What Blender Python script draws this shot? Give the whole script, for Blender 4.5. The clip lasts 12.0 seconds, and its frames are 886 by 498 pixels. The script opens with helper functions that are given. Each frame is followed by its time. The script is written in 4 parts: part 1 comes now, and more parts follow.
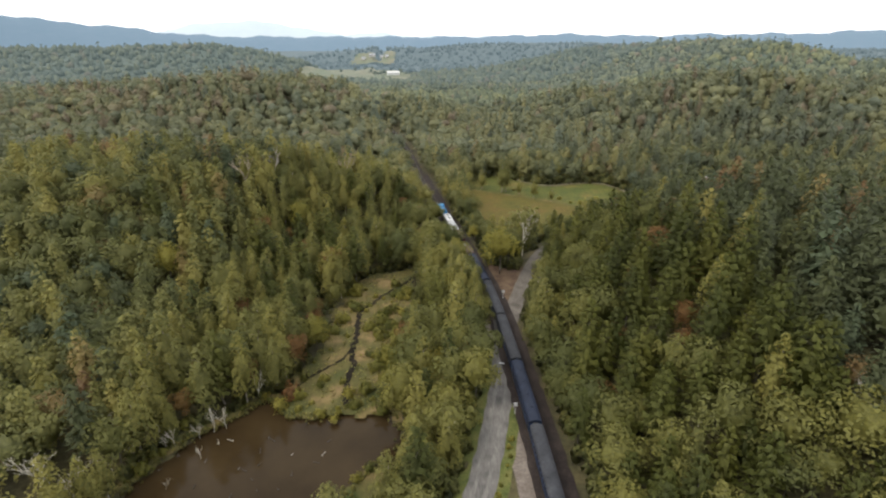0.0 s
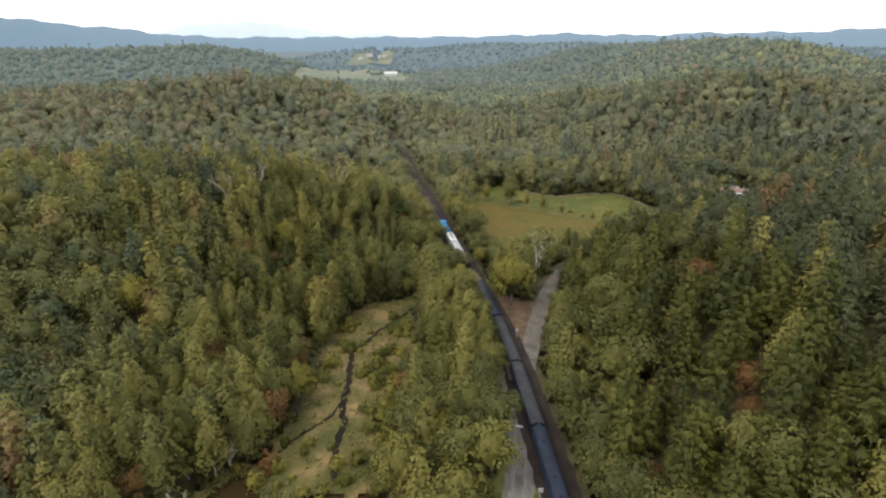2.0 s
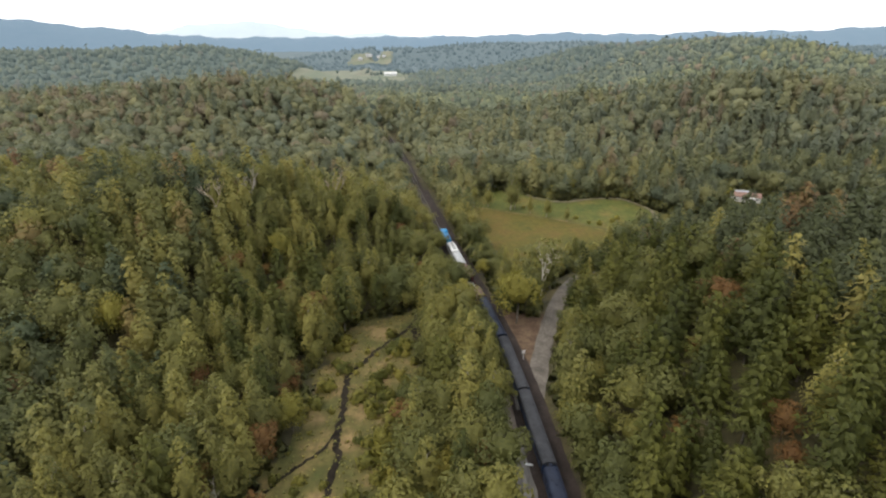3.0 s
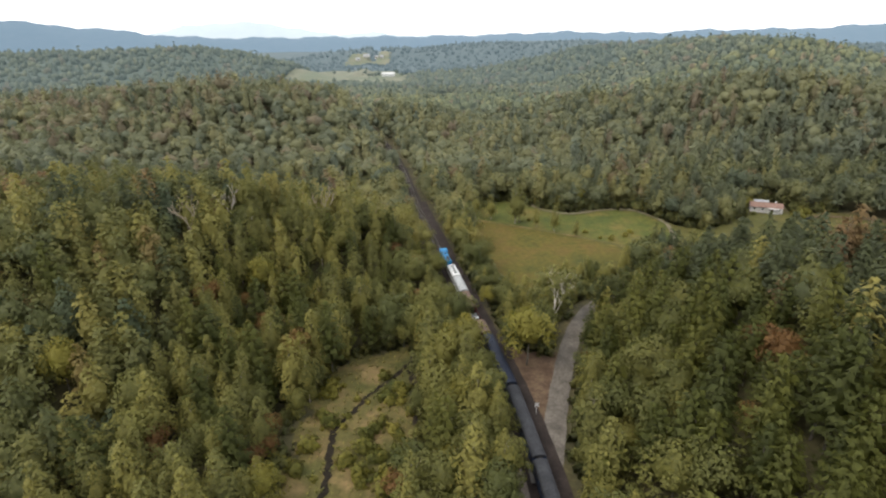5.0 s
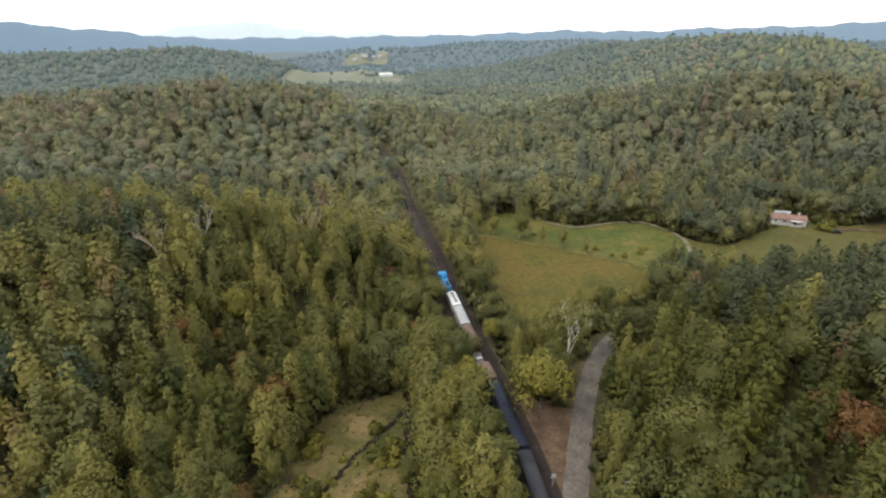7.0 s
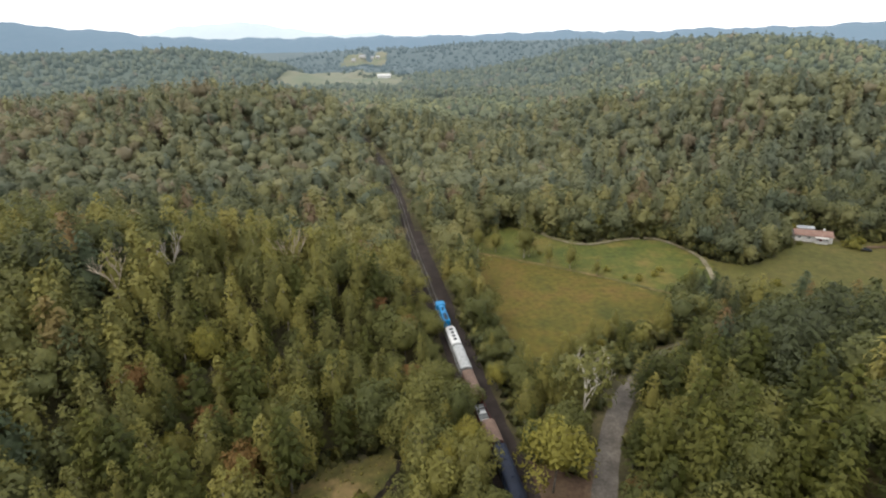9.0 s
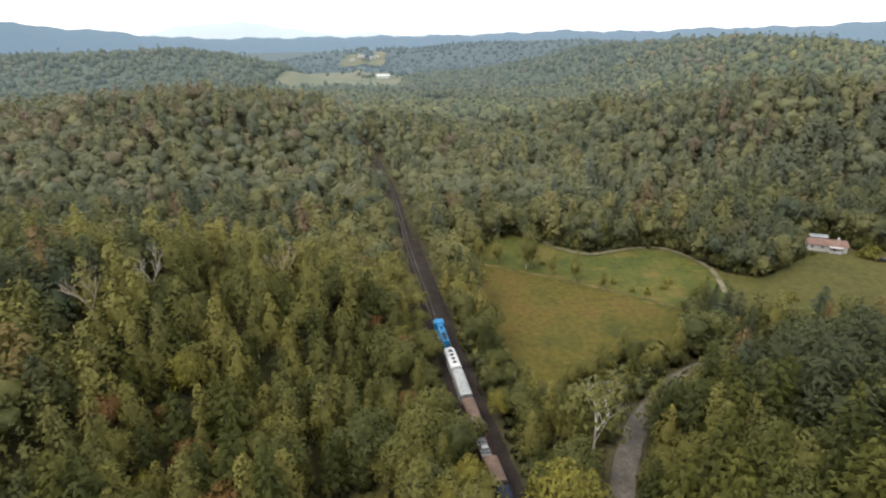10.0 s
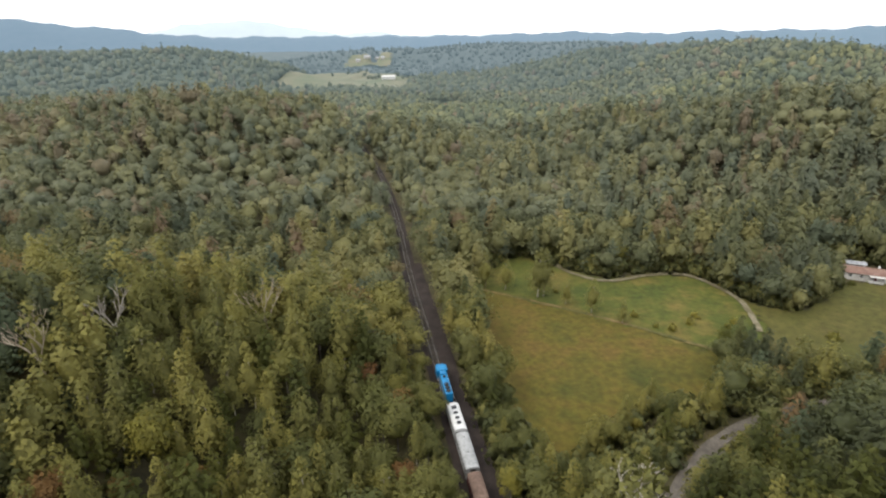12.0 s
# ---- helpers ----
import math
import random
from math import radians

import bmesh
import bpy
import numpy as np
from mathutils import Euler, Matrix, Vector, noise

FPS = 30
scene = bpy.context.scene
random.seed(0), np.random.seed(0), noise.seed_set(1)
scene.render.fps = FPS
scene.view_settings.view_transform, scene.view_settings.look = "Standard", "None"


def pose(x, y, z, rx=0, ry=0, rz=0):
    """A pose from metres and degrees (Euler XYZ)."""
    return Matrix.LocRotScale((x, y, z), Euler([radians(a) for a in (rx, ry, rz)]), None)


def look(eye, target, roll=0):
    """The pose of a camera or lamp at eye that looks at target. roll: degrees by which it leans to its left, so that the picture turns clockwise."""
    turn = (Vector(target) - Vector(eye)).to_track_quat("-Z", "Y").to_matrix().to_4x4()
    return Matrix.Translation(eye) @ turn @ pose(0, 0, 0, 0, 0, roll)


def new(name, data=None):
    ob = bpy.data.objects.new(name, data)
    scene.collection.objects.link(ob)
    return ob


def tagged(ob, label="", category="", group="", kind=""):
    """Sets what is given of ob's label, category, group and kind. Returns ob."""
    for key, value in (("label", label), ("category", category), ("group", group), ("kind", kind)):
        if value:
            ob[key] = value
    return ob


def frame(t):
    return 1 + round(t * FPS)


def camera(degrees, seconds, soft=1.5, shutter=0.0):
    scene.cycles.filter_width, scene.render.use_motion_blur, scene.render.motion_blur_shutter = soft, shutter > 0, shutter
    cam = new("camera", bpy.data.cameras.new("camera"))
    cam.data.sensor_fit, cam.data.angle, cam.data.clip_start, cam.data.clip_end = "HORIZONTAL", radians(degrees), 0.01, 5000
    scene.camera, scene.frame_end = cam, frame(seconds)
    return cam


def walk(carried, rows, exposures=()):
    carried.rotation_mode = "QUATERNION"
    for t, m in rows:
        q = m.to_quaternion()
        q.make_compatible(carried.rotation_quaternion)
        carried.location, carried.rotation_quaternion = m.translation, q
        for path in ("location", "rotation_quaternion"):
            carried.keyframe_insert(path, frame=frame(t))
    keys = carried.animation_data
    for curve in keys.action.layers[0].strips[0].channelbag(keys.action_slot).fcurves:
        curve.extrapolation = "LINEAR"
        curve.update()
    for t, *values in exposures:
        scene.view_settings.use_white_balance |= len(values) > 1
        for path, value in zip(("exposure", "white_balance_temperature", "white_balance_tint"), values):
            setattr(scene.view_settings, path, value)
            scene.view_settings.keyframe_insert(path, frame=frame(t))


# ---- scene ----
cam = camera(80.0, 12.0, soft=2.2)
METRES, EYE, TILT, LEAN, TURN, K = 157.0, 84.0, -21.9, 0.0, 0.0, 0.5735
ROWS = [
    (0.0, 0.0, 0.0, 0.0, -0.0, 0.0, -0.0),
    (0.5, -0.0065, 0.0384, 0.0274, -0.11, 0.03, 0.09),
    (1.0, -0.0112, 0.0761, 0.0548, -0.21, 0.01, 0.18),
    (1.5, -0.0153, 0.1131, 0.082, -0.27, 0.06, 0.26),
    (2.0, -0.0181, 0.1489, 0.1083, -0.22, -0.02, 0.28),
    (2.5, -0.0205, 0.1831, 0.134, -0.18, -0.04, 0.33),
    (3.0, -0.0213, 0.2168, 0.1598, -0.19, -0.09, 0.42),
    (5.0, -0.0199, 0.3473, 0.2592, -0.28, -0.2, 0.73),
    (5.5, -0.0187, 0.3794, 0.2835, -0.26, -0.24, 0.78),
    (6.0, -0.0182, 0.4109, 0.3077, -0.31, -0.26, 0.84),
    (6.5, -0.0171, 0.4421, 0.3323, -0.34, -0.3, 0.93),
    (7.0, -0.0158, 0.4733, 0.3564, -0.4, -0.3, 0.97),
    (9.0, -0.0069, 0.5971, 0.4564, -0.51, -0.31, 1.05),
    (9.5, -0.0047, 0.6283, 0.4817, -0.56, -0.33, 1.08),
    (10.0, -0.0032, 0.6593, 0.5084, -0.61, -0.36, 1.06),
    (10.5, -0.0025, 0.6897, 0.5363, -0.49, -0.35, 0.98),
    (11.0, -0.0023, 0.7203, 0.5645, -0.29, -0.35, 0.84),
    (11.5, -0.0007, 0.7504, 0.5929, -0.02, -0.36, 0.61),
    (12.0, 0.0001, 0.7806, 0.6214, 0.22, -0.35, 0.41),
]
walk(cam, [(t, pose(0, 0, EYE, TILT, LEAN, TURN) @ pose(METRES * K * x, METRES * y, METRES * K * z, 90 + K * pitch, roll, K * yaw)) for t, x, y, z, yaw, pitch, roll in ROWS], exposures=((0.0, 0.48), (12.0, 0.48)))

# ---- world, sun, exposure ----
world = bpy.data.worlds.new("overcast_sky")
scene.world = world
world.use_nodes = True
wn, wl = world.node_tree.nodes, world.node_tree.links
wn.clear()
sky = wn.new("ShaderNodeTexSky")
sky.sky_type, sky.sun_disc = "NISHITA", False
sky.sun_elevation, sky.sun_rotation = radians(54), radians(237)
sky.dust_density, sky.air_density = 4.0, 1.0
sky_bg, cloud_bg, mix_bg, w_out = (wn.new(k) for k in ("ShaderNodeBackground", "ShaderNodeBackground", "ShaderNodeMixShader", "ShaderNodeOutputWorld"))
sky_bg.inputs["Strength"].default_value = 0.14
cloud_bg.inputs["Color"].default_value = (0.97, 0.985, 1.0, 1)
cloud_bg.inputs["Strength"].default_value = 1.68
mix_bg.inputs[0].default_value = 0.75
wl.new(sky.outputs[0], sky_bg.inputs[0])
wl.new(sky_bg.outputs[0], mix_bg.inputs[1])
wl.new(cloud_bg.outputs[0], mix_bg.inputs[2])
wl.new(mix_bg.outputs[0], w_out.inputs[0])

sun = new("sun", bpy.data.lights.new("sun", "SUN"))
sun.data.energy, sun.data.angle, sun.data.color = 1.25, radians(18), (1.0, 0.94, 0.83)
sun.matrix_world = look((-70, -45, 115), (0, 0, 0))

# ---- materials ----
def mat(name, rough=0.85, metal=0.0):
    m = bpy.data.materials.new(name)
    m.use_nodes = True
    n, l = m.node_tree.nodes, m.node_tree.links
    p = n["Principled BSDF"]
    p.inputs["Roughness"].default_value, p.inputs["Metallic"].default_value = rough, metal
    p.inputs["Specular IOR Level"].default_value = 0.25
    return m, n, l, p


def ramp(n, stops):
    r = n.new("ShaderNodeValToRGB")
    while len(r.color_ramp.elements) < len(stops):
        r.color_ramp.elements.new(0.5)
    for e, (at, c) in zip(r.color_ramp.elements, stops):
        e.position, e.color = at, (*c, 1)
    return r


def blend(n, l, fac, a, b, how="MIX"):
    x = n.new("ShaderNodeMix")
    x.data_type, x.blend_type = "RGBA", how
    for sock, v in ((x.inputs[0], fac), (x.inputs[6], a), (x.inputs[7], b)):
        if isinstance(v, (int, float)):
            sock.default_value = v
        elif isinstance(v, tuple):
            sock.default_value = (*v, 1)
        else:
            l.new(v, sock)
    return x.outputs[2]


def tex(n, l, size, detail=5.0, rough=0.6, stretch=(1, 1, 1)):
    """World-sized noise: size is the width of its blots in metres."""
    g, mp, t = n.new("ShaderNodeNewGeometry"), n.new("ShaderNodeMapping"), n.new("ShaderNodeTexNoise")
    mp.inputs["Scale"].default_value = [s / size for s in stretch]
    t.inputs["Scale"].default_value, t.inputs["Detail"].default_value, t.inputs["Roughness"].default_value = 1.0, detail, rough
    l.new(g.outputs["Position"], mp.inputs[0])
    l.new(mp.outputs[0], t.inputs["Vector"])
    return t.outputs["Fac"]


def relief(n, l, p, height, depth, strength=0.6):
    b = n.new("ShaderNodeBump")
    b.inputs["Strength"].default_value, b.inputs["Distance"].default_value = strength, depth
    l.new(height, b.inputs["Height"])
    l.new(b.outputs[0], p.inputs["Normal"])


def mottled(name, dark, mid, light, big, small, rough=0.9, metal=0.0, bump=0.1, stretch=(1, 1, 1)):
    """A surface that varies at two scales."""
    m, n, l, p = mat(name, rough, metal)
    a, b = tex(n, l, big, 4), tex(n, l, small, 6, 0.65, stretch)
    r = ramp(n, ((0.3, dark), (0.5, mid), (0.72, light)))
    l.new(a, r.inputs[0])
    r2 = ramp(n, ((0.25, (0.45, 0.45, 0.45)), (0.75, (1.35, 1.35, 1.35))))
    l.new(b, r2.inputs[0])
    l.new(blend(n, l, 0.8, r.outputs[0], r2.outputs[0], "MULTIPLY"), p.inputs["Base Color"])
    if bump:
        relief(n, l, p, b, bump)
    return m


LEAF = ((0.0, (0.054, 0.074, 0.031)), (0.05, (0.043, 0.051, 0.011)), (0.22, (0.070, 0.077, 0.014)), (0.45, (0.128, 0.122, 0.023)), (0.65, (0.196, 0.175, 0.032)),
        (0.82, (0.235, 0.196, 0.040)), (0.91, (0.185, 0.122, 0.036)), (1.0, (0.150, 0.074, 0.028)))


def foliage(name, low=None, high=None, lively=0.85, pale=0.0, clump=0.55):
    """Leaves. The tint comes from the tree's own random number between low and high, or from the tint that each tree in
    a joined wood has. pale mixes a haze tone into the leaf colour.
    """
    m, n, l, p = mat(name, 0.65)
    if low is None:
        s = n.new("ShaderNodeAttribute")
        s.attribute_name = "tint"
        fac = s.outputs["Fac"]
    else:
        s, mr = n.new("ShaderNodeObjectInfo"), n.new("ShaderNodeMapRange")
        mr.inputs["To Min"].default_value, mr.inputs["To Max"].default_value = low, high
        l.new(s.outputs["Random"], mr.inputs["Value"])
        fac = mr.outputs[0]
    r = ramp(n, LEAF)
    l.new(fac, r.inputs[0])
    g = n.new("ShaderNodeNewGeometry")
    r2 = ramp(n, ((0.0, (0.82, 0.83, 0.85)), (1.0, (1.17, 1.16, 1.1))))
    l.new(g.outputs["Random Per Island"], r2.inputs[0])
    c = blend(n, l, lively, r.outputs[0], r2.outputs[0], "MULTIPLY")
    spots = tex(n, l, clump, 3, 0.6)
    r3 = ramp(n, ((0.34, (0.76, 0.77, 0.78)), (0.66, (1.22, 1.21, 1.16))))
    l.new(spots, r3.inputs[0])
    c = blend(n, l, 1.0, c, r3.outputs[0], "MULTIPLY")
    relief(n, l, p, spots, clump * 0.4, 0.5)
    # painted haze: base colour drawn toward a grey-green constant
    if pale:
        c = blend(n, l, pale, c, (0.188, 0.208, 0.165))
    l.new(c, p.inputs["Base Color"])
    tr, mx = n.new("ShaderNodeBsdfTranslucent"), n.new("ShaderNodeMixShader")
    mx.inputs[0].default_value = 0.42
    l.new(c, tr.inputs[0])
    l.new(p.outputs[0], mx.inputs[1])
    l.new(tr.outputs[0], mx.inputs[2])
    l.new(mx.outputs[0], n["Material Output"].inputs[0])
    return m


M_POPLAR = foliage("poplar_leaves", 0.42, 0.70, pale=0.10)
M_BROAD = foliage("broad_leaves", 0.20, 0.58, pale=0.08)
M_PINE = foliage("pine_needles", 0.07, 0.36)
M_SHRUB = foliage("shrub_leaves", 0.25, 0.72)
M_GOLD = foliage("golden_leaves", 0.58, 0.72)
M_SLENDER = foliage("pale_yellow_green_leaves", 0.44, 0.60, pale=0.10)
M_RUST = foliage("rusty_leaves", 0.93, 1.0)
# the farther the wood, the more haze is mixed into its leaves
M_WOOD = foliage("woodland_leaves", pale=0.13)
M_WOODEDGE = foliage("woodland_edge_leaves_hazed", lively=0.5, pale=0.30, clump=0.9)
M_WOODMID = foliage("middle_woodland_leaves_hazed", lively=0.25, pale=0.46, clump=2.0)
M_BARK = mottled("bark", (0.05, 0.042, 0.034), (0.10, 0.086, 0.07), (0.19, 0.175, 0.15), 1.2, 0.25, 0.95)
M_PALE = mottled("bleached_wood", (0.204, 0.177, 0.144), (0.313, 0.282, 0.237), (0.422, 0.394, 0.337), 1.5, 0.3, 0.9)
M_LIMB = mottled("cream_white_bark", (0.30, 0.27, 0.21), (0.48, 0.44, 0.36), (0.58, 0.54, 0.45), 1.5, 0.3, 0.85)
M_TWIG = mottled("pale_twigs", (0.22, 0.17, 0.12), (0.34, 0.28, 0.21), (0.42, 0.37, 0.28), 1.5, 0.3, 0.9)
M_GROUND = mottled("forest_floor", (0.027, 0.024, 0.013), (0.056, 0.050, 0.022), (0.094, 0.074, 0.033), 9.0, 1.2, 0.95, bump=0.3)
M_FIELD = mottled("field_grass", (0.044, 0.047, 0.007), (0.077, 0.064, 0.009), (0.098, 0.062, 0.014), 14.0, 2.2, 0.95, bump=0.25)
M_FIELD2 = mottled("rough_pasture", (0.037, 0.052, 0.009), (0.066, 0.072, 0.012), (0.116, 0.088, 0.022), 13.0, 2.4, 0.95, bump=0.25)
M_LAWN = mottled("lawn_grass", (0.050, 0.052, 0.010), (0.068, 0.063, 0.014), (0.086, 0.068, 0.020), 20.0, 2.6, 0.95, bump=0.15)
M_MARSH = mottled("marsh_grass", (0.036, 0.044, 0.010), (0.082, 0.070, 0.021), (0.190, 0.128, 0.058), 9.0, 1.6, 0.95, bump=0.3)
M_VERGE = mottled("verge_grass", (0.044, 0.056, 0.015), (0.081, 0.089, 0.022), (0.126, 0.115, 0.037), 4.0, 0.6, 0.95, bump=0.15)
M_ASPHALT = mottled("weathered_asphalt", (0.079, 0.074, 0.068), (0.113, 0.104, 0.094), (0.153, 0.140, 0.126), 5.0, 0.7, 0.85, bump=0.02, stretch=(3.0, 0.35, 1))
M_GRAVEL = mottled("gravel", (0.075, 0.064, 0.053), (0.109, 0.095, 0.079), (0.154, 0.135, 0.112), 4.0, 0.5, 0.95, bump=0.05)
M_APRON = mottled("pale_gravel", (0.098, 0.078, 0.062), (0.140, 0.115, 0.094), (0.190, 0.160, 0.134), 5.0, 0.6, 0.95, bump=0.05)
M_TRACKS = mottled("worn_asphalt", (0.10, 0.095, 0.085), (0.135, 0.125, 0.112), (0.175, 0.162, 0.145), 6.0, 0.9, 0.85, bump=0.02, stretch=(2.5, 0.4, 1))
M_BALLAST = mottled("dark_ballast", (0.016, 0.011, 0.010), (0.026, 0.019, 0.016), (0.041, 0.031, 0.026), 5.0, 0.5, 0.95, bump=0.08)
M_DIRT = mottled("bare_dirt", (0.052, 0.031, 0.019), (0.082, 0.052, 0.032), (0.123, 0.085, 0.051), 5.0, 0.8, 0.95, bump=0.06)
M_SAND = mottled("pale_sand", (0.085, 0.076, 0.036), (0.135, 0.116, 0.070), (0.205, 0.182, 0.128), 5.0, 0.8, 0.95, bump=0.05)
M_MUD = mottled("dark_mud", (0.011, 0.009, 0.007), (0.019, 0.016, 0.012), (0.033, 0.026, 0.019), 3.0, 0.6, 0.9, bump=0.05)
M_MUD.node_tree.nodes["Principled BSDF"].inputs["Specular IOR Level"].default_value = 0.03
M_RAIL = mottled("worn_rail", (0.10, 0.08, 0.07), (0.2, 0.18, 0.17), (0.35, 0.34, 0.33), 2.0, 0.4, 0.45, 0.7, bump=0)
M_TIE = mottled("tie_wood", (0.03, 0.025, 0.02), (0.06, 0.05, 0.04), (0.10, 0.085, 0.07), 2.0, 0.3, 0.9)
M_WHITE = mottled("white_paint", (0.422, 0.422, 0.408), (0.503, 0.503, 0.490), (0.558, 0.558, 0.551), 1.5, 0.3, 0.6, bump=0)
M_BLUE = mottled("bright_blue_paint", (0.003, 0.102, 0.240), (0.004, 0.144, 0.324), (0.018, 0.198, 0.396), 2.5, 0.5, 0.4, bump=0)
M_NAVY = mottled("navy_roof", (0.005, 0.008, 0.016), (0.008, 0.012, 0.025), (0.014, 0.020, 0.036), 3.0, 0.6, 0.62, bump=0)
M_NAVYSIDE = mottled("navy_side", (0.009, 0.018, 0.045), (0.012, 0.027, 0.069), (0.018, 0.036, 0.084), 3.0, 0.6, 0.4, bump=0)
M_DARKROOF = mottled("dark_grey_roof", (0.019, 0.020, 0.022), (0.030, 0.031, 0.035), (0.045, 0.046, 0.050), 3.0, 0.6, 0.75, bump=0)
M_SILVER = mottled("dull_silver", (0.225, 0.229, 0.225), (0.305, 0.309, 0.305), (0.398, 0.398, 0.391), 3.0, 0.5, 0.5, 0.2, bump=0)
M_TANROOF = mottled("tan_brown_roof", (0.081, 0.052, 0.039), (0.122, 0.080, 0.060), (0.169, 0.117, 0.090), 3.0, 0.5, 0.8, bump=0)
M_MAROON = mottled("maroon_paint", (0.05, 0.012, 0.012), (0.085, 0.02, 0.018), (0.12, 0.035, 0.03), 2.0, 0.5, 0.6, bump=0)
M_BLACK = mottled("black_steel", (0.012, 0.012, 0.012), (0.022, 0.021, 0.02), (0.045, 0.04, 0.036), 1.5, 0.4, 0.6, 0.3, bump=0)
M_SHINGLE = mottled("red_brown_shingle", (0.13, 0.075, 0.058), (0.18, 0.11, 0.086), (0.22, 0.145, 0.118), 3.0, 0.5, 0.9)
M_SIDING = mottled("white_siding", (0.360, 0.347, 0.322), (0.434, 0.422, 0.397), (0.496, 0.484, 0.459), 3.0, 0.4, 0.7, bump=0)
M_METALROOF = mottled("pale_metal_roof", (0.231, 0.239, 0.252), (0.286, 0.294, 0.307), (0.336, 0.344, 0.353), 5.0, 0.8, 0.45, 0.1, bump=0)
M_GLASS, gn, gl, gp = mat("window_glass", 0.08)
gp.inputs["Base Color"].default_value = (0.02, 0.025, 0.03, 1)
gp.inputs["Specular IOR Level"].default_value = 0.6
M_WATER, gn, gl, gp = mat("murky_water", 0.06)
gr = ramp(gn, ((0.35, (0.022, 0.014, 0.006)), (0.7, (0.036, 0.024, 0.011))))
gl.new(tex(gn, gl, 14.0), gr.inputs[0])
gl.new(gr.outputs[0], gp.inputs["Base Color"])
gp.inputs["Specular IOR Level"].default_value = 0.07
relief(gn, gl, gp, tex(gn, gl, 0.8, 2), 0.01, 0.25)


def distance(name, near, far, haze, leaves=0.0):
    """The far country as a plain backdrop: air haze is painted in, as greyed base colour and a haze-coloured glow."""
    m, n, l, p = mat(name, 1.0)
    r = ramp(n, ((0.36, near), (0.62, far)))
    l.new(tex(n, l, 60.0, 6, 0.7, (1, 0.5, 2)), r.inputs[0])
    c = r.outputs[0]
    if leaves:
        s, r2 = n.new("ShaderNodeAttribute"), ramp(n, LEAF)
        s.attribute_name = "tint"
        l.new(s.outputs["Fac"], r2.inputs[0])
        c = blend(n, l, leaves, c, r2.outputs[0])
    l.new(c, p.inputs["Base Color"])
    # painted haze: an even emission over the whole surface
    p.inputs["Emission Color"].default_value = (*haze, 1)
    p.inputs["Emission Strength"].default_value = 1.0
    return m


# haze is in these colours: greyer bases and more glow farther off
M_WOODFAR0 = distance("farther_woodland_haze_glow", (0.078, 0.092, 0.074), (0.098, 0.106, 0.084), (0.030, 0.039, 0.037), 0.5)
M_WOODFAR = distance("far_woodland_haze_glow", (0.062, 0.074, 0.064), (0.078, 0.086, 0.072), (0.035, 0.046, 0.046), 0.34)
M_WOODHAZE = distance("haze_glow_woodland", (0.044, 0.054, 0.050), (0.056, 0.064, 0.056), (0.046, 0.063, 0.066), 0.22)
M_FAR1 = distance("haze_glow_wooded_hills", (0.042, 0.052, 0.052), (0.052, 0.062, 0.060), (0.064, 0.092, 0.106))
M_FARM = distance("haze_glow_farmland", (0.070, 0.084, 0.050), (0.120, 0.112, 0.074), (0.050, 0.060, 0.054))
M_FAR2 = distance("haze_glow_blue_hills", (0.070, 0.095, 0.115), (0.078, 0.102, 0.122), (0.074, 0.117, 0.160))
M_FAR3 = distance("haze_glow_mountains", (0.22, 0.255, 0.275), (0.24, 0.275, 0.29), (0.25, 0.28, 0.30))

# ---- the lie of the land ----
TRACK_Y = np.array([-200, 40, 76, 104, 130, 158, 183, 209, 230, 251, 291, 330, 417, 511, 601, 760, 1000, 1400], float)
TRACK_X = np.array([25, 22, 21.2, 20.2, 18.8, 16.5, 13, 8, 4.2, 0.2, -7, -14, -28, -48, -72, -112, -165, -240], float)
ROAD = np.array([(-70, -150), (-14, 20), (0, 58), (7, 78), (11.5, 96), (15, 113), (18, 132), (20.5, 145), (23.5, 155), (27, 168), (33, 186), (40, 203),
                 (47, 215), (57, 227), (68, 236), (82, 243), (104, 249), (130, 252)], float)
HILLS = ((105, 128, 60, 95, 35), (-150, 235, 75, 75, 30), (-60, 265, 45, 35, 17), (-120, 2250, 420, 200, 50), (520, 2500, 500, 300, 66),
         (1700, 2200, 600, 500, 42), (-1500, 2500, 600, 500, 46))
# long wooded ridges: half-width, then x, y and height along the crest
RIDGES = ((125, (-620, 680, 18), (-430, 620, 25), (-300, 600, 34), (-209, 583, 44), (-160, 592, 38), (-125, 605, 24), (-95, 620, 6)),
          (170, (-1500, 1380, 66), (-975, 1350, 66), (-780, 1350, 68), (-590, 1350, 72), (-530, 1350, 69), (-483, 1350, 59), (-444, 1350, 48), (-400, 1350, 30), (-350, 1340, 6)),
          (190, (300, 1540, 30), (373, 1420, 61), (393, 1320, 69), (429, 1220, 70), (444, 1120, 74), (476, 1000, 77), (482, 920, 75), (485, 860, 71), (513, 850, 60), (555, 850, 51), (617, 850, 47), (800, 870, 46), (1200, 900, 60)),
          (105, (40, 760, 4), (74, 720, 8), (128, 680, 14), (182, 640, 22), (225, 600, 27), (248, 560, 35), (269, 540, 44), (288, 527, 47), (322, 530, 43), (363, 540, 40), (520, 560, 40)))


def smooth(e0, e1, x):
    t = np.clip((x - e0) / (e1 - e0), 0, 1)
    return t * t * (3 - 2 * t)


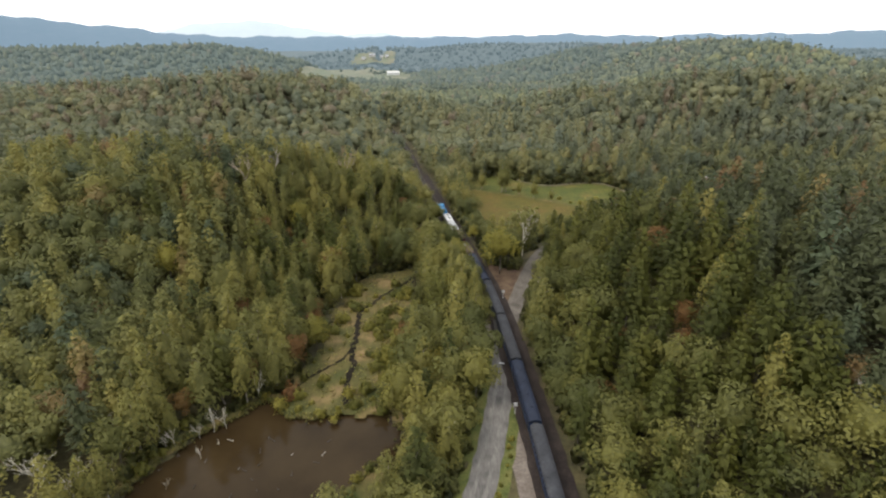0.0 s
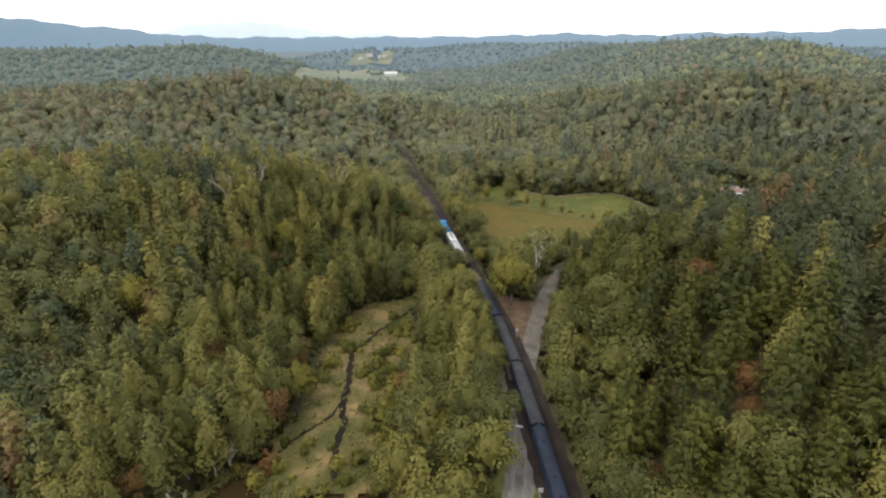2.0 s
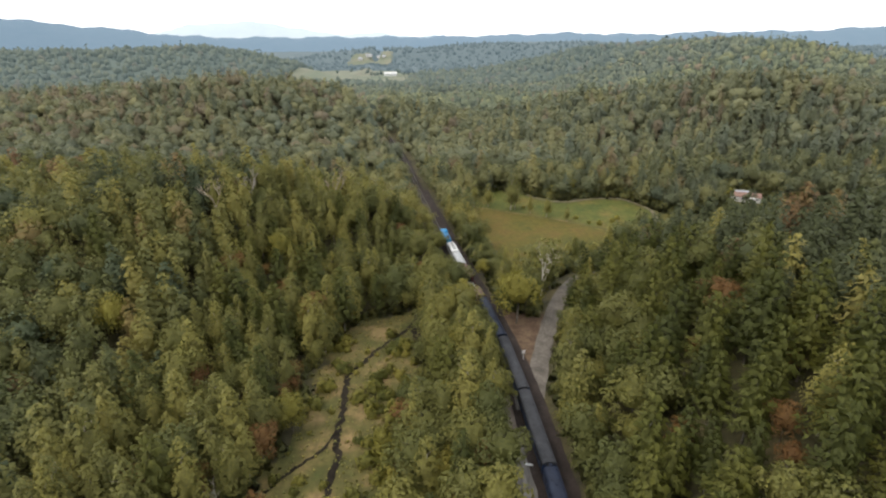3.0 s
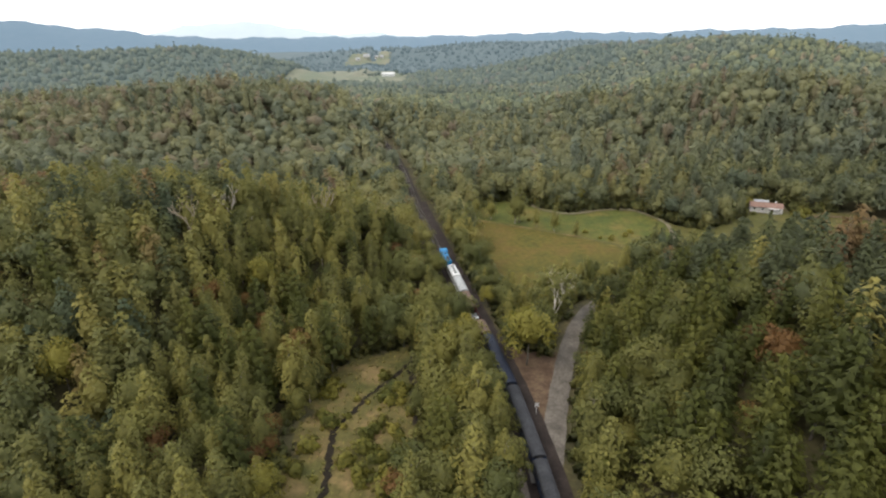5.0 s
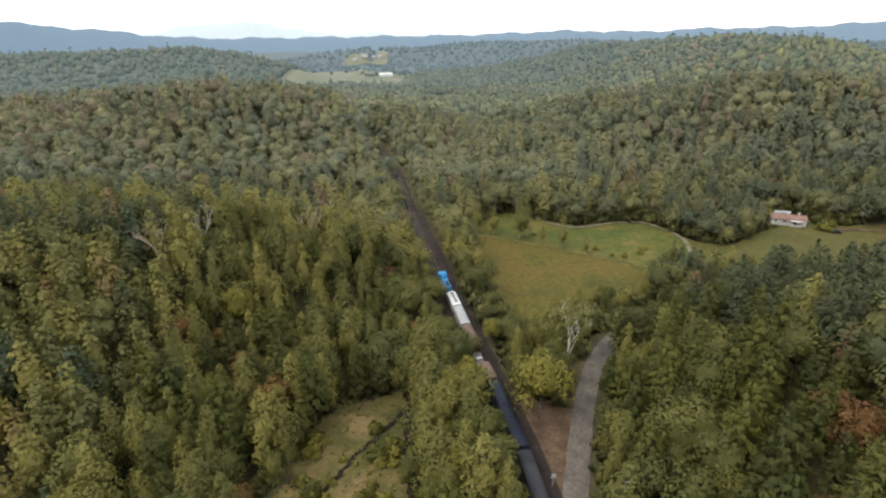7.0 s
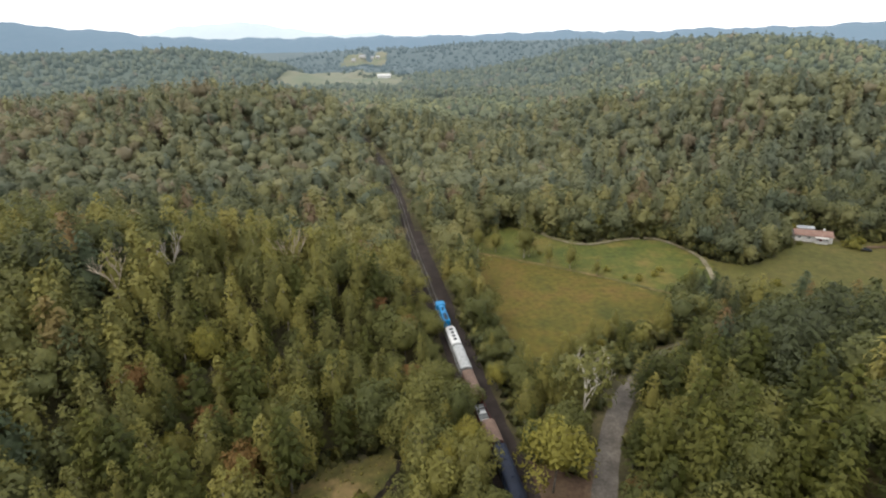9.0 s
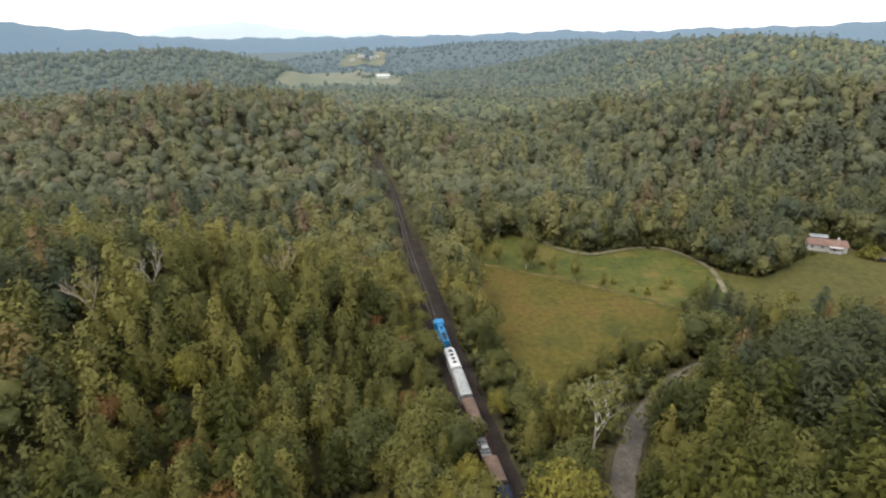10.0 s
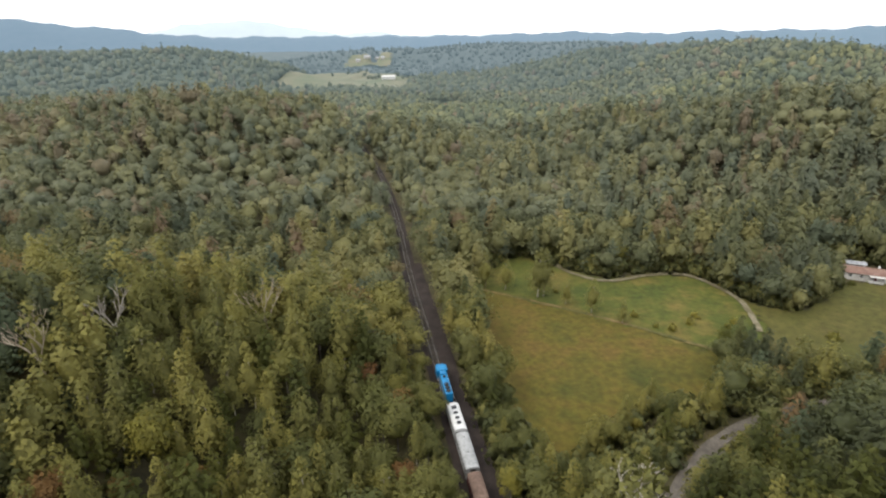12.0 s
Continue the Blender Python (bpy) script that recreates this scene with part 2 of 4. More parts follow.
def densify(pts, step):
    """A smooth line through pts, a point about every step metres."""
    p = np.vstack([2 * pts[0] - pts[1], pts, 2 * pts[-1] - pts[-2]])
    out = []
    for i in range(1, len(p) - 2):
        k = max(2, int(np.linalg.norm(p[i + 1] - p[i]) / step))
        for s in np.arange(k) / k:
            a, b, c, d = p[i - 1:i + 3]
            out.append(0.5 * (2 * b + (c - a) * s + (2 * a - 5 * b + 4 * c - d) * s ** 2 + (3 * b - a - 3 * c + d) * s ** 3))
    return np.array(out + [pts[-1]])


CRESTS = [(wide, densify(np.array(line, float), 30.0)) for wide, *line in RIDGES]
TRACK = densify(np.stack([TRACK_X, TRACK_Y], 1), 3.0)
ROADLINE = densify(ROAD, 3.0)


def track_x(y):
    return np.interp(y, TRACK[:, 1], TRACK[:, 0])


def off_line(x, y, line):
    """How far the places lie from a line of close points."""
    x, y = np.asarray(x, float), np.asarray(y, float)
    d = np.full(x.shape, 1e9)
    for px, py in line:
        d = np.minimum(d, (x - px) ** 2 + (y - py) ** 2)
    return np.sqrt(d)


def wobble(x, y, size, seed=0.0):
    """A cheap smooth noise between -1 and 1."""
    x, y = x / size, y / size
    return (np.sin(x * 1.7 + 2.1 * np.sin(y * 0.9 + seed) + seed) + np.sin(y * 1.9 + 1.7 * np.sin(x * 1.1 - seed) + 2 * seed)
            + 0.5 * np.sin(x * 3.9 - y * 3.1 + seed * 3)) / 2.5


def land(x, y):
    x, y = np.asarray(x, float), np.asarray(y, float)
    z = -7.0 - 14.0 * smooth(650, 1500, y)
    rise = np.zeros(x.shape)
    for wide, line in CRESTS:
        for cx, cy, hh in line:
            rise = np.maximum(rise, hh * np.exp(-((x - cx) ** 2 + (y - cy) ** 2) / wide ** 2))
    z = z + rise
    for cx, cy, sx, sy, hh in HILLS:
        r = ((x - cx) / sx) ** 2 + ((y - cy) / sy) ** 2
        z = z + hh * np.exp(-r ** 2 * 0.9 - 0.1 * r)
    open_ground = np.exp(-(((x - 85) / 95) ** 2 + ((y - 312) / 42) ** 2) ** 2)
    z = z + (1 - open_ground) * (wobble(x, y, 42.0, 1.3) * 1.6 + wobble(x, y, 130.0, 4.0) * 3.0 * smooth(330, 600, y))
    marsh = np.exp(-(((x + 32) / 32) ** 2 + ((y - 120) / 88) ** 2) ** 3)
    z = z + marsh * (-8.0 - z)
    z = z + smooth(24, 7, np.abs(x - track_x(y))) * (0.0 - 0.01 * np.maximum(y - 450, 0) - z)
    z = z + smooth(15, 4, off_line(x, y, ROADLINE[::2])) * (-2.0 * smooth(195, 235, y) - z)
    return z


def inside(x, y, poly):
    x, y = np.asarray(x, float), np.asarray(y, float)
    hit = np.zeros(x.shape, bool)
    for (x0, y0), (x1, y1) in zip(poly, poly[1:] + poly[:1]):
        cut = ((y0 > y) != (y1 > y)) & (x < (x1 - x0) * (y - y0) / (y1 - y0 + 1e-9) + x0)
        hit ^= cut
    return hit


BANK = [(-9, 106), (-10, 95), (-18, 92), (-20, 86), (-23, 76), (-14, 74), (-8, 84), (-6, 98)]
POND = [(-73, 70), (-69, 86), (-66, 95), (-61, 104), (-55, 110), (-48, 118), (-41, 112), (-33, 111), (-25, 115), (-16, 116), (-12, 109), (-9.5, 103), (-11, 95), (-18, 92),
        (-21, 87), (-24, 70), (-30, 55), (-60, 55)]
MEADOW = [(-46, 119), (-41, 134), (-38, 150), (-40, 168), (-37, 183), (-31, 200), (-12, 205), (-9, 190), (-9, 150), (-13, 131), (-10, 113), (-25, 112), (-40, 110)]
FIELD = [(8, 333), (36, 317), (63, 301), (90, 281), (74, 254), (58, 257), (42, 242), (27, 230), (17, 243), (13, 283)]
PASTURE = [(20, 352), (36, 366), (50, 352), (69, 339), (90, 344), (108, 338), (117, 318), (116, 300), (106, 286), (88, 282), (62, 297), (35, 313), (10, 328)]
LAWN = [(98, 270), (106, 286), (116, 300), (117, 318), (123, 312), (131, 308), (143, 315), (156, 325), (168, 332), (186, 336), (216, 331), (232, 300), (205, 272), (150, 264)]
PATH = densify(np.array([(40, 395), (45, 379), (50, 355), (57, 343), (69, 336), (88, 341), (102, 341), (110, 333), (115, 317), (110, 294)], float), 2.5)


# ---- mesh helpers ----
def grid_mesh(name, verts, faces, material, tint=None, flat=True, normals=None):
    me = bpy.data.meshes.new(name)
    verts, faces = np.asarray(verts, np.float32), np.asarray(faces, np.int32)
    k = faces.shape[1]
    me.vertices.add(len(verts))
    me.vertices.foreach_set("co", verts.ravel())
    me.loops.add(faces.size)
    me.loops.foreach_set("vertex_index", faces.ravel())
    me.polygons.add(len(faces))
    me.polygons.foreach_set("loop_start", np.arange(0, faces.size, k, dtype=np.int32))
    me.polygons.foreach_set("use_smooth", np.full(len(faces), not flat))
    me.materials.append(material)
    if tint is not None:
        a = me.attributes.new("tint", "FLOAT", "POINT")
        a.data.foreach_set("value", np.asarray(tint, np.float32))
    me.update(calc_edges=True)
    if normals is not None:
        me.polygons.foreach_set("use_smooth", np.full(len(faces), True))
        me.normals_split_custom_set_from_vertices(np.asarray(normals, np.float32))
    return me


def part(name, bm, material, parent=None, label="", smooth_faces=False):
    """One bmesh as one mesh object, under a thing or a part."""
    me = bpy.data.meshes.new(name)
    for f in bm.faces:
        f.smooth = smooth_faces
    bm.to_mesh(me)
    bm.free()
    me.materials.append(material)
    ob = new(name, me)
    ob.parent = parent
    return tagged(ob, label)


def boxes(*specs, bevel=0.0):
    """Boxes (x0, x1, y0, y1, z0, z1) in one bmesh."""
    bm = bmesh.new()
    for x0, x1, y0, y1, z0, z1 in specs:
        m = Matrix.LocRotScale(((x0 + x1) / 2, (y0 + y1) / 2, (z0 + z1) / 2), None, (x1 - x0, y1 - y0, z1 - z0))
        bmesh.ops.create_cube(bm, size=1.0, matrix=m)
    if bevel:
        bmesh.ops.bevel(bm, geom=bm.edges[:], offset=bevel, segments=2, affect="EDGES", profile=0.6)
    return bm


def prism(profile, y0, y1):
    """A profile of (x, z) drawn out from y0 to y1, with closed ends."""
    bm = bmesh.new()
    a = [bm.verts.new((x, y0, z)) for x, z in profile]
    b = [bm.verts.new((x, y1, z)) for x, z in profile]
    k = len(a)
    for i in range(k):
        bm.faces.new((a[i], a[(i + 1) % k], b[(i + 1) % k], b[i]))
    bm.faces.new(a[::-1])
    bm.faces.new(b)
    bmesh.ops.recalc_face_normals(bm, faces=bm.faces[:])
    return bm


def rod(bm, a, b, r0, r1, sides=6):
    a, b = Vector(a), Vector(b)
    m = Matrix.Translation((a + b) / 2) @ (b - a).to_track_quat("Z", "Y").to_matrix().to_4x4()
    bmesh.ops.create_cone(bm, cap_ends=True, segments=sides, radius1=r0, radius2=r1, depth=(b - a).length, matrix=m)


def ribbon(name, line, left, right, lift, material, crown=0.0, cols=6, z=None):
    """A strip along a line, draped on the land."""
    t = np.gradient(line, axis=0)
    t /= np.linalg.norm(t, axis=1)[:, None]
    nrm = np.stack([t[:, 1], -t[:, 0]], 1)
    vs = []
    for j in range(cols + 1):
        s = j / cols
        w = -left + (left + right) * s
        e = np.where((j == 0) | (j == cols), 1.0, 0.0) * wobble(line[:, 0] * 3, line[:, 1] * 3, 5.0, j) * 0.35
        p = line + nrm * (w + e)[:, None]
        h = (land(p[:, 0], p[:, 1]) if z is None else z) + lift + crown * (1 - (2 * s - 1) ** 2)
        vs.append(np.column_stack([p, h]))
    v = np.stack(vs, 1).reshape(-1, 3)
    k = cols + 1
    i = (np.arange(len(line) - 1)[:, None] * k + np.arange(cols)[None]).ravel()
    return tagged(new(name, grid_mesh(name, v, np.stack([i, i + 1, i + k + 1, i + k], 1), material, flat=False)), kind="structure")


def patch(name, poly, lift, material, step=1.5, ragged=2.0):
    """A piece of open ground, draped on the land."""
    px, py = [p[0] for p in poly], [p[1] for p in poly]
    gx, gy = np.arange(min(px) - 4, max(px) + 4, step), np.arange(min(py) - 4, max(py) + 4, step)
    X, Y = np.meshgrid(gx, gy)
    v = np.column_stack([X.ravel(), Y.ravel(), land(X.ravel(), Y.ravel()) + lift])
    nx = len(gx)
    i = (np.arange(len(gy) - 1)[:, None] * nx + np.arange(nx - 1)[None]).ravel()
    cx, cy = v[i, 0] + step / 2, v[i, 1] + step / 2
    keep = inside(cx + ragged * wobble(cx, cy, 4.0, 2.0), cy + ragged * wobble(cx, cy, 4.0, 5.0), poly)
    i = i[keep]
    f = np.stack([i, i + 1, i + nx + 1, i + nx], 1)
    used, inv = np.unique(f, return_inverse=True)
    return tagged(new(name, grid_mesh(name, v[used], inv.reshape(f.shape), material, flat=False)), kind="structure")


# ---- ground ----
def stretch_axis(core0, core1, step, lo, hi, grow=1.12):
    c = list(np.arange(core0, core1 + step / 2, step))
    s = step
    while c[-1] < hi:
        s *= grow
        c.append(c[-1] + s)
    s = step
    while c[0] > lo:
        s *= grow
        c.insert(0, c[0] - s)
    return np.array(c)


GX, GY = stretch_axis(-130, 220, 2.5, -4200, 4200), stretch_axis(30, 400, 2.5, -1500, 4300, 1.06)
X, Y = np.meshgrid(GX, GY)
Z = land(X.ravel(), Y.ravel())
Z = Z - 1.6 * inside(X.ravel(), Y.ravel(), POND)
i = (np.arange(len(GY) - 1)[:, None] * len(GX) + np.arange(len(GX) - 1)[None]).ravel()
ground = new("ground", grid_mesh("ground", np.column_stack([X.ravel(), Y.ravel(), Z]), np.stack([i, i + 1, i + len(GX) + 1, i + len(GX)], 1), M_GROUND, flat=False))
tagged(ground, "dark leaf-littered forest floor over rolling hills", "ground", kind="structure")

wx = np.array([p[0] for p in POND]); wy = np.array([p[1] for p in POND])
bm = bmesh.new()
bm.faces.new([bm.verts.new((x, y, -8.35)) for x, y in zip(-40 + (wx + 40) * 1.1, 90 + (wy - 90) * 1.1)])
pond = tagged(part("water", bm, M_WATER), "still brown murky pond water among marsh banks", "pond", kind="structure")

tagged(patch("meadow", MEADOW, 0.3, M_MARSH), "dry tan and green marsh meadow", "meadow")
tagged(patch("bank_ground", BANK, 0.25, M_MARSH, 1.0, 1.0), "tan dead grass on a low point in the pond", "bank")
tagged(patch("field", FIELD, 0.3, M_FIELD), "olive mown hay field with browning grass", "field")
tagged(patch("pasture", PASTURE, 0.22, M_FIELD2), "rough green pasture with yellow weeds", "pasture")
tagged(patch("lawn", LAWN, 0.35, M_LAWN), "wide mown lawn before the ranch house", "lawn")
EDGE = densify(np.array([(8, 333), (36, 317.5), (63, 301.5), (92, 281)], float), 2.5)
tagged(ribbon("field_edge", EDGE, 0.9, 0.9, 0.42, M_MARSH, cols=3), "pale worn grass strip along the field's edge", "grass strip")
tagged(ribbon("dirt_track", PATH, 1.1, 1.1, 0.6, M_SAND, cols=3), "pale sandy farm track curving round the field", "track")
tagged(ribbon("verge", ROADLINE[ROADLINE[:, 1] < 128], 7.5, 5.5, 0.12, M_VERGE), "grass verge beside the road", "verge")
tagged(ribbon("road", ROADLINE[ROADLINE[:, 1] < 146], 3.0, 3.0, 0.22, M_ASPHALT, 0.06), "weathered pale grey asphalt country road", "road")
for o in (-1.7, 0.8):
    tagged(ribbon("wheel_track", ROADLINE[ROADLINE[:, 1] < 140], -o, o + 0.85, 0.285, M_TRACKS, cols=2), "paler worn wheel track along the road", "wheel track")
tagged(ribbon("gravel_road", ROADLINE[ROADLINE[:, 1] > 143], 2.5, 2.6, 0.24, M_GRAVEL, 0.05), "grey gravel road bending into the woods", "road")
tagged(ribbon("gravel_apron", TRACK[(TRACK[:, 1] > -60) & (TRACK[:, 1] < 150)], 6.2, 4.0, 0.10, M_APRON), "grey gravel beside the railway", "gravel")
tagged(patch("dirt_patch", [(20, 140), (23, 150), (26, 165), (33, 183), (29, 192), (18, 192), (16, 176), (18, 158), (19, 146)], 0.2, M_DIRT, 1.0, 0.8), "bare brown dirt between railway and gravel road", "dirt")
near = TRACK[(TRACK[:, 1] > -60) & (TRACK[:, 1] < 1000)]
tagged(ribbon("ballast", near[near[:, 1] > 338], 2.2, 3.0, 0.32, M_BALLAST, 0.12), "narrow dark railway ballast", "ballast")
near = near[near[:, 1] < 342]
tagged(ribbon("ballast", near, 3.0, 5.6, 0.32, M_BALLAST, 0.12), "dark brown stone railway ballast", "ballast")

# ---- trees ----
FARM = [(-330, 1190), (-70, 1165), (-85, 1550), (-140, 1800), (-330, 1860), (-440, 1700), (-340, 1500)]
SHORE = densify(np.array(POND[1:16], float), 1.2)
SHORE = SHORE + 0.9 * np.stack([wobble(SHORE[:, 0] * 2, SHORE[:, 1] * 2, 3.0, 0.5), wobble(SHORE[:, 0] * 2, SHORE[:, 1] * 2, 3.4, 2.5)], 1)
rng = np.random.default_rng(7)


SOFT, CORE, RINGS = 0.86, 1.0, 5


def unit(v):
    return v / np.linalg.norm(v, axis=1)[:, None]


def cards(c, nrm, size, r, out, along=None, slim=1.0):
    """Leaf sprays: a crooked pointed blade at each centre. They shade as part of the crown's round, which faces out."""
    k = len(c)
    nrm = unit(nrm)
    u = unit(np.cross(nrm, r.normal(size=(k, 3)))) if along is None else unit(along - nrm * (along * nrm).sum(1)[:, None] + 1e-6)
    w = np.cross(nrm, u)
    s = (size * r.uniform(0.65, 1.3, k))[:, None]
    a = s * r.uniform(0.8, 1.25, (k, 1)) * slim
    sag = nrm * s * 0.25
    b = s * 0.8 / slim ** 0.5
    v = np.stack([c - u * a * 0.7 - w * b, c + u * a * 1.15 - sag, c - u * a * 0.55 + w * b + sag], 1).reshape(-1, 3)
    return v, np.arange(3 * k).reshape(-1, 3), np.repeat(unit(SOFT * unit(out) + (1 - SOFT) * nrm), 3, axis=0)


def blob(cx, cy, cz, rx, rz, r):
    """The dense middle of a crown, lumpy."""
    seg, rings, rx = RINGS + 2, RINGS, rx * CORE
    th, ph = np.meshgrid(np.arange(seg) * 2 * np.pi / seg, np.linspace(0.15, np.pi - 0.15, rings))
    d = np.stack([np.sin(ph) * np.cos(th), np.sin(ph) * np.sin(th), np.cos(ph)], -1).reshape(-1, 3)
    f = [t for a in range(rings - 1) for b in range(seg) for t in ((a * seg + b, (a + 1) * seg + b, (a + 1) * seg + (b + 1) % seg), (a * seg + b, (a + 1) * seg + (b + 1) % seg, a * seg + (b + 1) % seg))]
    bump = r.uniform(0.72, 1.2, (len(d), 1)) if CORE < 1.2 else r.uniform(0.86, 1.12, (len(d), 1))
    return d * (rx, rx, rz) * bump + (cx, cy, cz), np.array(f), unit(d + r.normal(0, 0.25, d.shape))


def join(*pieces):
    vs, fs, ns, o = [], [], [], 0
    for v, f, n in pieces:
        vs.append(v)
        fs.append(f + o)
        ns.append(n)
        o += len(v)
    return np.vstack(vs), np.vstack(fs), np.vstack(ns)


def clumped(centres, weight, n, r):
    """n places spread over a few clumps, and the clump that each belongs to."""
    pick = r.choice(len(centres), n, p=weight / weight.sum())
    d = unit(r.normal(size=(n, 3)) + (0, 0, 0.35))
    return pick, d


def crown_poplar(r, n, size):
    """A tall pointed crown of unit height 1 and half-width about 0.2, from 0.18 up, in leafy clumps round the stem."""
    m = 44
    u = (np.arange(m) + r.uniform(0.2, 0.8, m)) / m
    th = np.arange(m) * 2.4 + r.normal(0, 0.35, m)
    full = r.uniform(0.85, 1.15)
    rad = 0.20 * full * np.minimum(1, (u + 0.10) / 0.34) ** 0.7 * (1 - u) ** 0.72 * r.uniform(0.78, 1.1, m)
    centre = np.stack([rad * np.cos(th), rad * np.sin(th), 0.18 + 0.79 * u], 1)
    ball = (0.035 + 0.042 * (1 - u) ** 0.6) * r.uniform(0.8, 1.25, m)
    pick, d = clumped(centre, ball ** 2, n, r)
    c = centre[pick] + d * (ball[pick] * r.uniform(0.72, 1.08, n))[:, None] * (1, 1, 1.35)
    axis = np.stack([np.cos(th), np.sin(th), 0.45 + 0.5 * u], 1)[pick]
    out = 0.42 * d + axis
    return join(cards(c, out + r.normal(0, 0.35, (n, 3)), size, r, out), blob(0, 0, 0.45, 0.105, 0.26 * CORE, r))


def crown_round(r, n, size):
    """A broad crown built of lobes."""
    lobes = [(0, 0, 0.76, 0.17), (0.02, 0, 0.6, 0.22)]
    few = n < 200
    for k in range(r.integers(8, 11) if few else r.integers(15, 20)):
        a = k * 2.4 + r.uniform(-0.4, 0.4)
        e = r.uniform(0.0, 1.0)
        d = (0.13 + 0.17 * (1 - abs(2 * e - 0.75) ** 2 * 0.5)) * r.uniform(0.75, 1.1)
        lobes.append((d * np.cos(a), d * np.sin(a), 0.36 + 0.46 * e, r.uniform(0.11, 0.17) if few else r.uniform(0.075, 0.125)))
    lobes = np.array(lobes)
    pick, d = clumped(lobes, lobes[:, 3] ** 2, n, r)
    c = lobes[pick, :3] + d * (lobes[pick, 3] * r.uniform(0.82, 1.06, n))[:, None]
    out = d * 0.45 + unit(c - (0, 0, 0.42)) * 0.9
    return join(cards(c, d + r.normal(0, 0.35, (n, 3)) + (0, 0, 0.15), size, r, out), blob(0, 0, 0.57, 0.20, 0.22 * CORE, r))


def crown_pine(r, n, size):
    """Whorls of branches with long needle sprays that lie along them."""
    whorls = 12
    w = r.choice(whorls, n, p=np.linspace(1.5, 0.5, whorls) / whorls)
    u = w / (whorls - 1)
    k = r.integers(0, 6, n)
    branch = np.sin(k * 12.9 + w * 78.2) * 43758.5
    branch = branch - np.floor(branch)
    th = k * 1.047 + w * 0.7 + 0.5 * branch + r.normal(0, 0.14, n)
    reach = (0.21 * (1 - u) ** 0.6 + 0.035) * (0.62 + 0.55 * branch)
    s = r.uniform(0.08, 1.0, n) ** 0.55
    rad = reach * s
    c = np.stack([rad * np.cos(th), rad * np.sin(th), 0.25 + 0.72 * u + 0.06 * s * s - 0.02 * s + 0.03 * branch + r.normal(0, 0.010, n)], 1)
    way = np.stack([np.cos(th), np.sin(th), np.full(n, 0.35)], 1) + r.normal(0, 0.35, (n, 3))
    out = np.stack([(0.25 + 0.6 * s) * np.cos(th), (0.25 + 0.6 * s) * np.sin(th), np.full(n, 0.8)], 1)
    return join(cards(c, out + (0, 0, 0.3) + r.normal(0, 0.3, (n, 3)), size, r, out, way, 1.8), blob(0, 0, 0.50, 0.075, 0.27 * CORE, r))


def crown_shrub(r, n, size):
    d = r.normal(size=(n, 3))
    d[:, 2] = np.abs(d[:, 2])
    d = unit(d)
    th = np.arctan2(d[:, 1], d[:, 0])
    q = 0.5 * (1 + 0.25 * np.sin(3 * th + r.uniform(0, 6)) + 0.15 * np.sin(7 * d[:, 2] + 2 * th)) * r.uniform(0.75, 1.05, n)
    c = d * q[:, None] * (1, 1, 1.5) + (0, 0, 0.08)
    return join(cards(c, d + r.normal(0, 0.4, (n, 3)), size, r, d), blob(0, 0, 0.3, 0.33, 0.33, r))


MAKERS = {"poplar": crown_poplar, "round": crown_round, "pine": crown_pine, "shrub": crown_shrub}


def trunk_mesh(name, kind, r, material):
    """A tapered, slightly crooked trunk with limbs, of unit height."""
    bm = bmesh.new()
    p, rad = Vector((0, 0, -0.04)), 0.013
    for k in range(4):
        q = p + Vector((r.normal(0, 0.007), r.normal(0, 0.007), 0.2))
        rod(bm, p, q, rad, rad * 0.76, 6)
        if k:
            for j in range(2):
                a = r.uniform(0, 6.28)
                reach = 0.1 if kind != "round" else 0.17
                rod(bm, q, q + Vector((reach * math.cos(a), reach * math.sin(a), 0.09)), rad * 0.45, rad * 0.12, 4)
        p, rad = q, rad * 0.76
    me = bpy.data.meshes.new(name)
    bm.to_mesh(me)
    bm.free()
    me.materials.append(material)
    return me


def bare_tree(name, r, height, spread, lean=(0, 0), thick=0.02):
    """A leafless tree: trunk, forking limbs and twigs as one part, tapering."""
    bm = bmesh.new()

    def grow(p, d, length, rad, depth):
        q = p + d * length
        rod(bm, p, q, rad, rad * 0.7, 6 if depth < 2 else 4)
        if depth >= 4:
            return
        for k in range(3 if depth else 4):
            a = r.uniform(0, 6.28)
            side = Vector((math.cos(a), math.sin(a), r.uniform(-0.1, 0.5))) * spread
            start = p.lerp(q, r.uniform(0.55, 1.0)) if k else q
            grow(start, (d + side * r.uniform(0.5, 1.1)).normalized(), length * r.uniform(0.55, 0.78), rad * 0.6, depth + 1)

    grow(Vector((0, 0, -0.4)), Vector((lean[0], lean[1], 1)).normalized(), height * 0.36, height * thick, 0)
    return bm


KINDS = {
    "poplar": ("poplar_tree", "tall pointed yellow-green poplar in the wood", M_POPLAR, M_PALE, "poplar", (15, 21), 0.85),
    "round": ("broadleaf_tree", "rounded green broadleaf tree in early autumn", M_BROAD, M_BARK, "broad", (12, 18), 1.0),
    "pine": ("pine_tree", "dark olive pine with layered branches", M_PINE, M_BARK, "pine", (15, 22), 0.95),
    "slender": ("slender_tree", "slender yellow-green tree between creek and railway", M_SLENDER, M_PALE, "poplar", (11, 15), 0.95),
    "gold": ("golden_tree", "bright yellow-green tree turning early", M_GOLD, M_BARK, "round", (10, 15), 1.0),
    "rust": ("rusty_tree", "rust-brown tree turning in autumn", M_RUST, M_BARK, "round", (9, 13), 0.9),
}
VARIANTS = {}


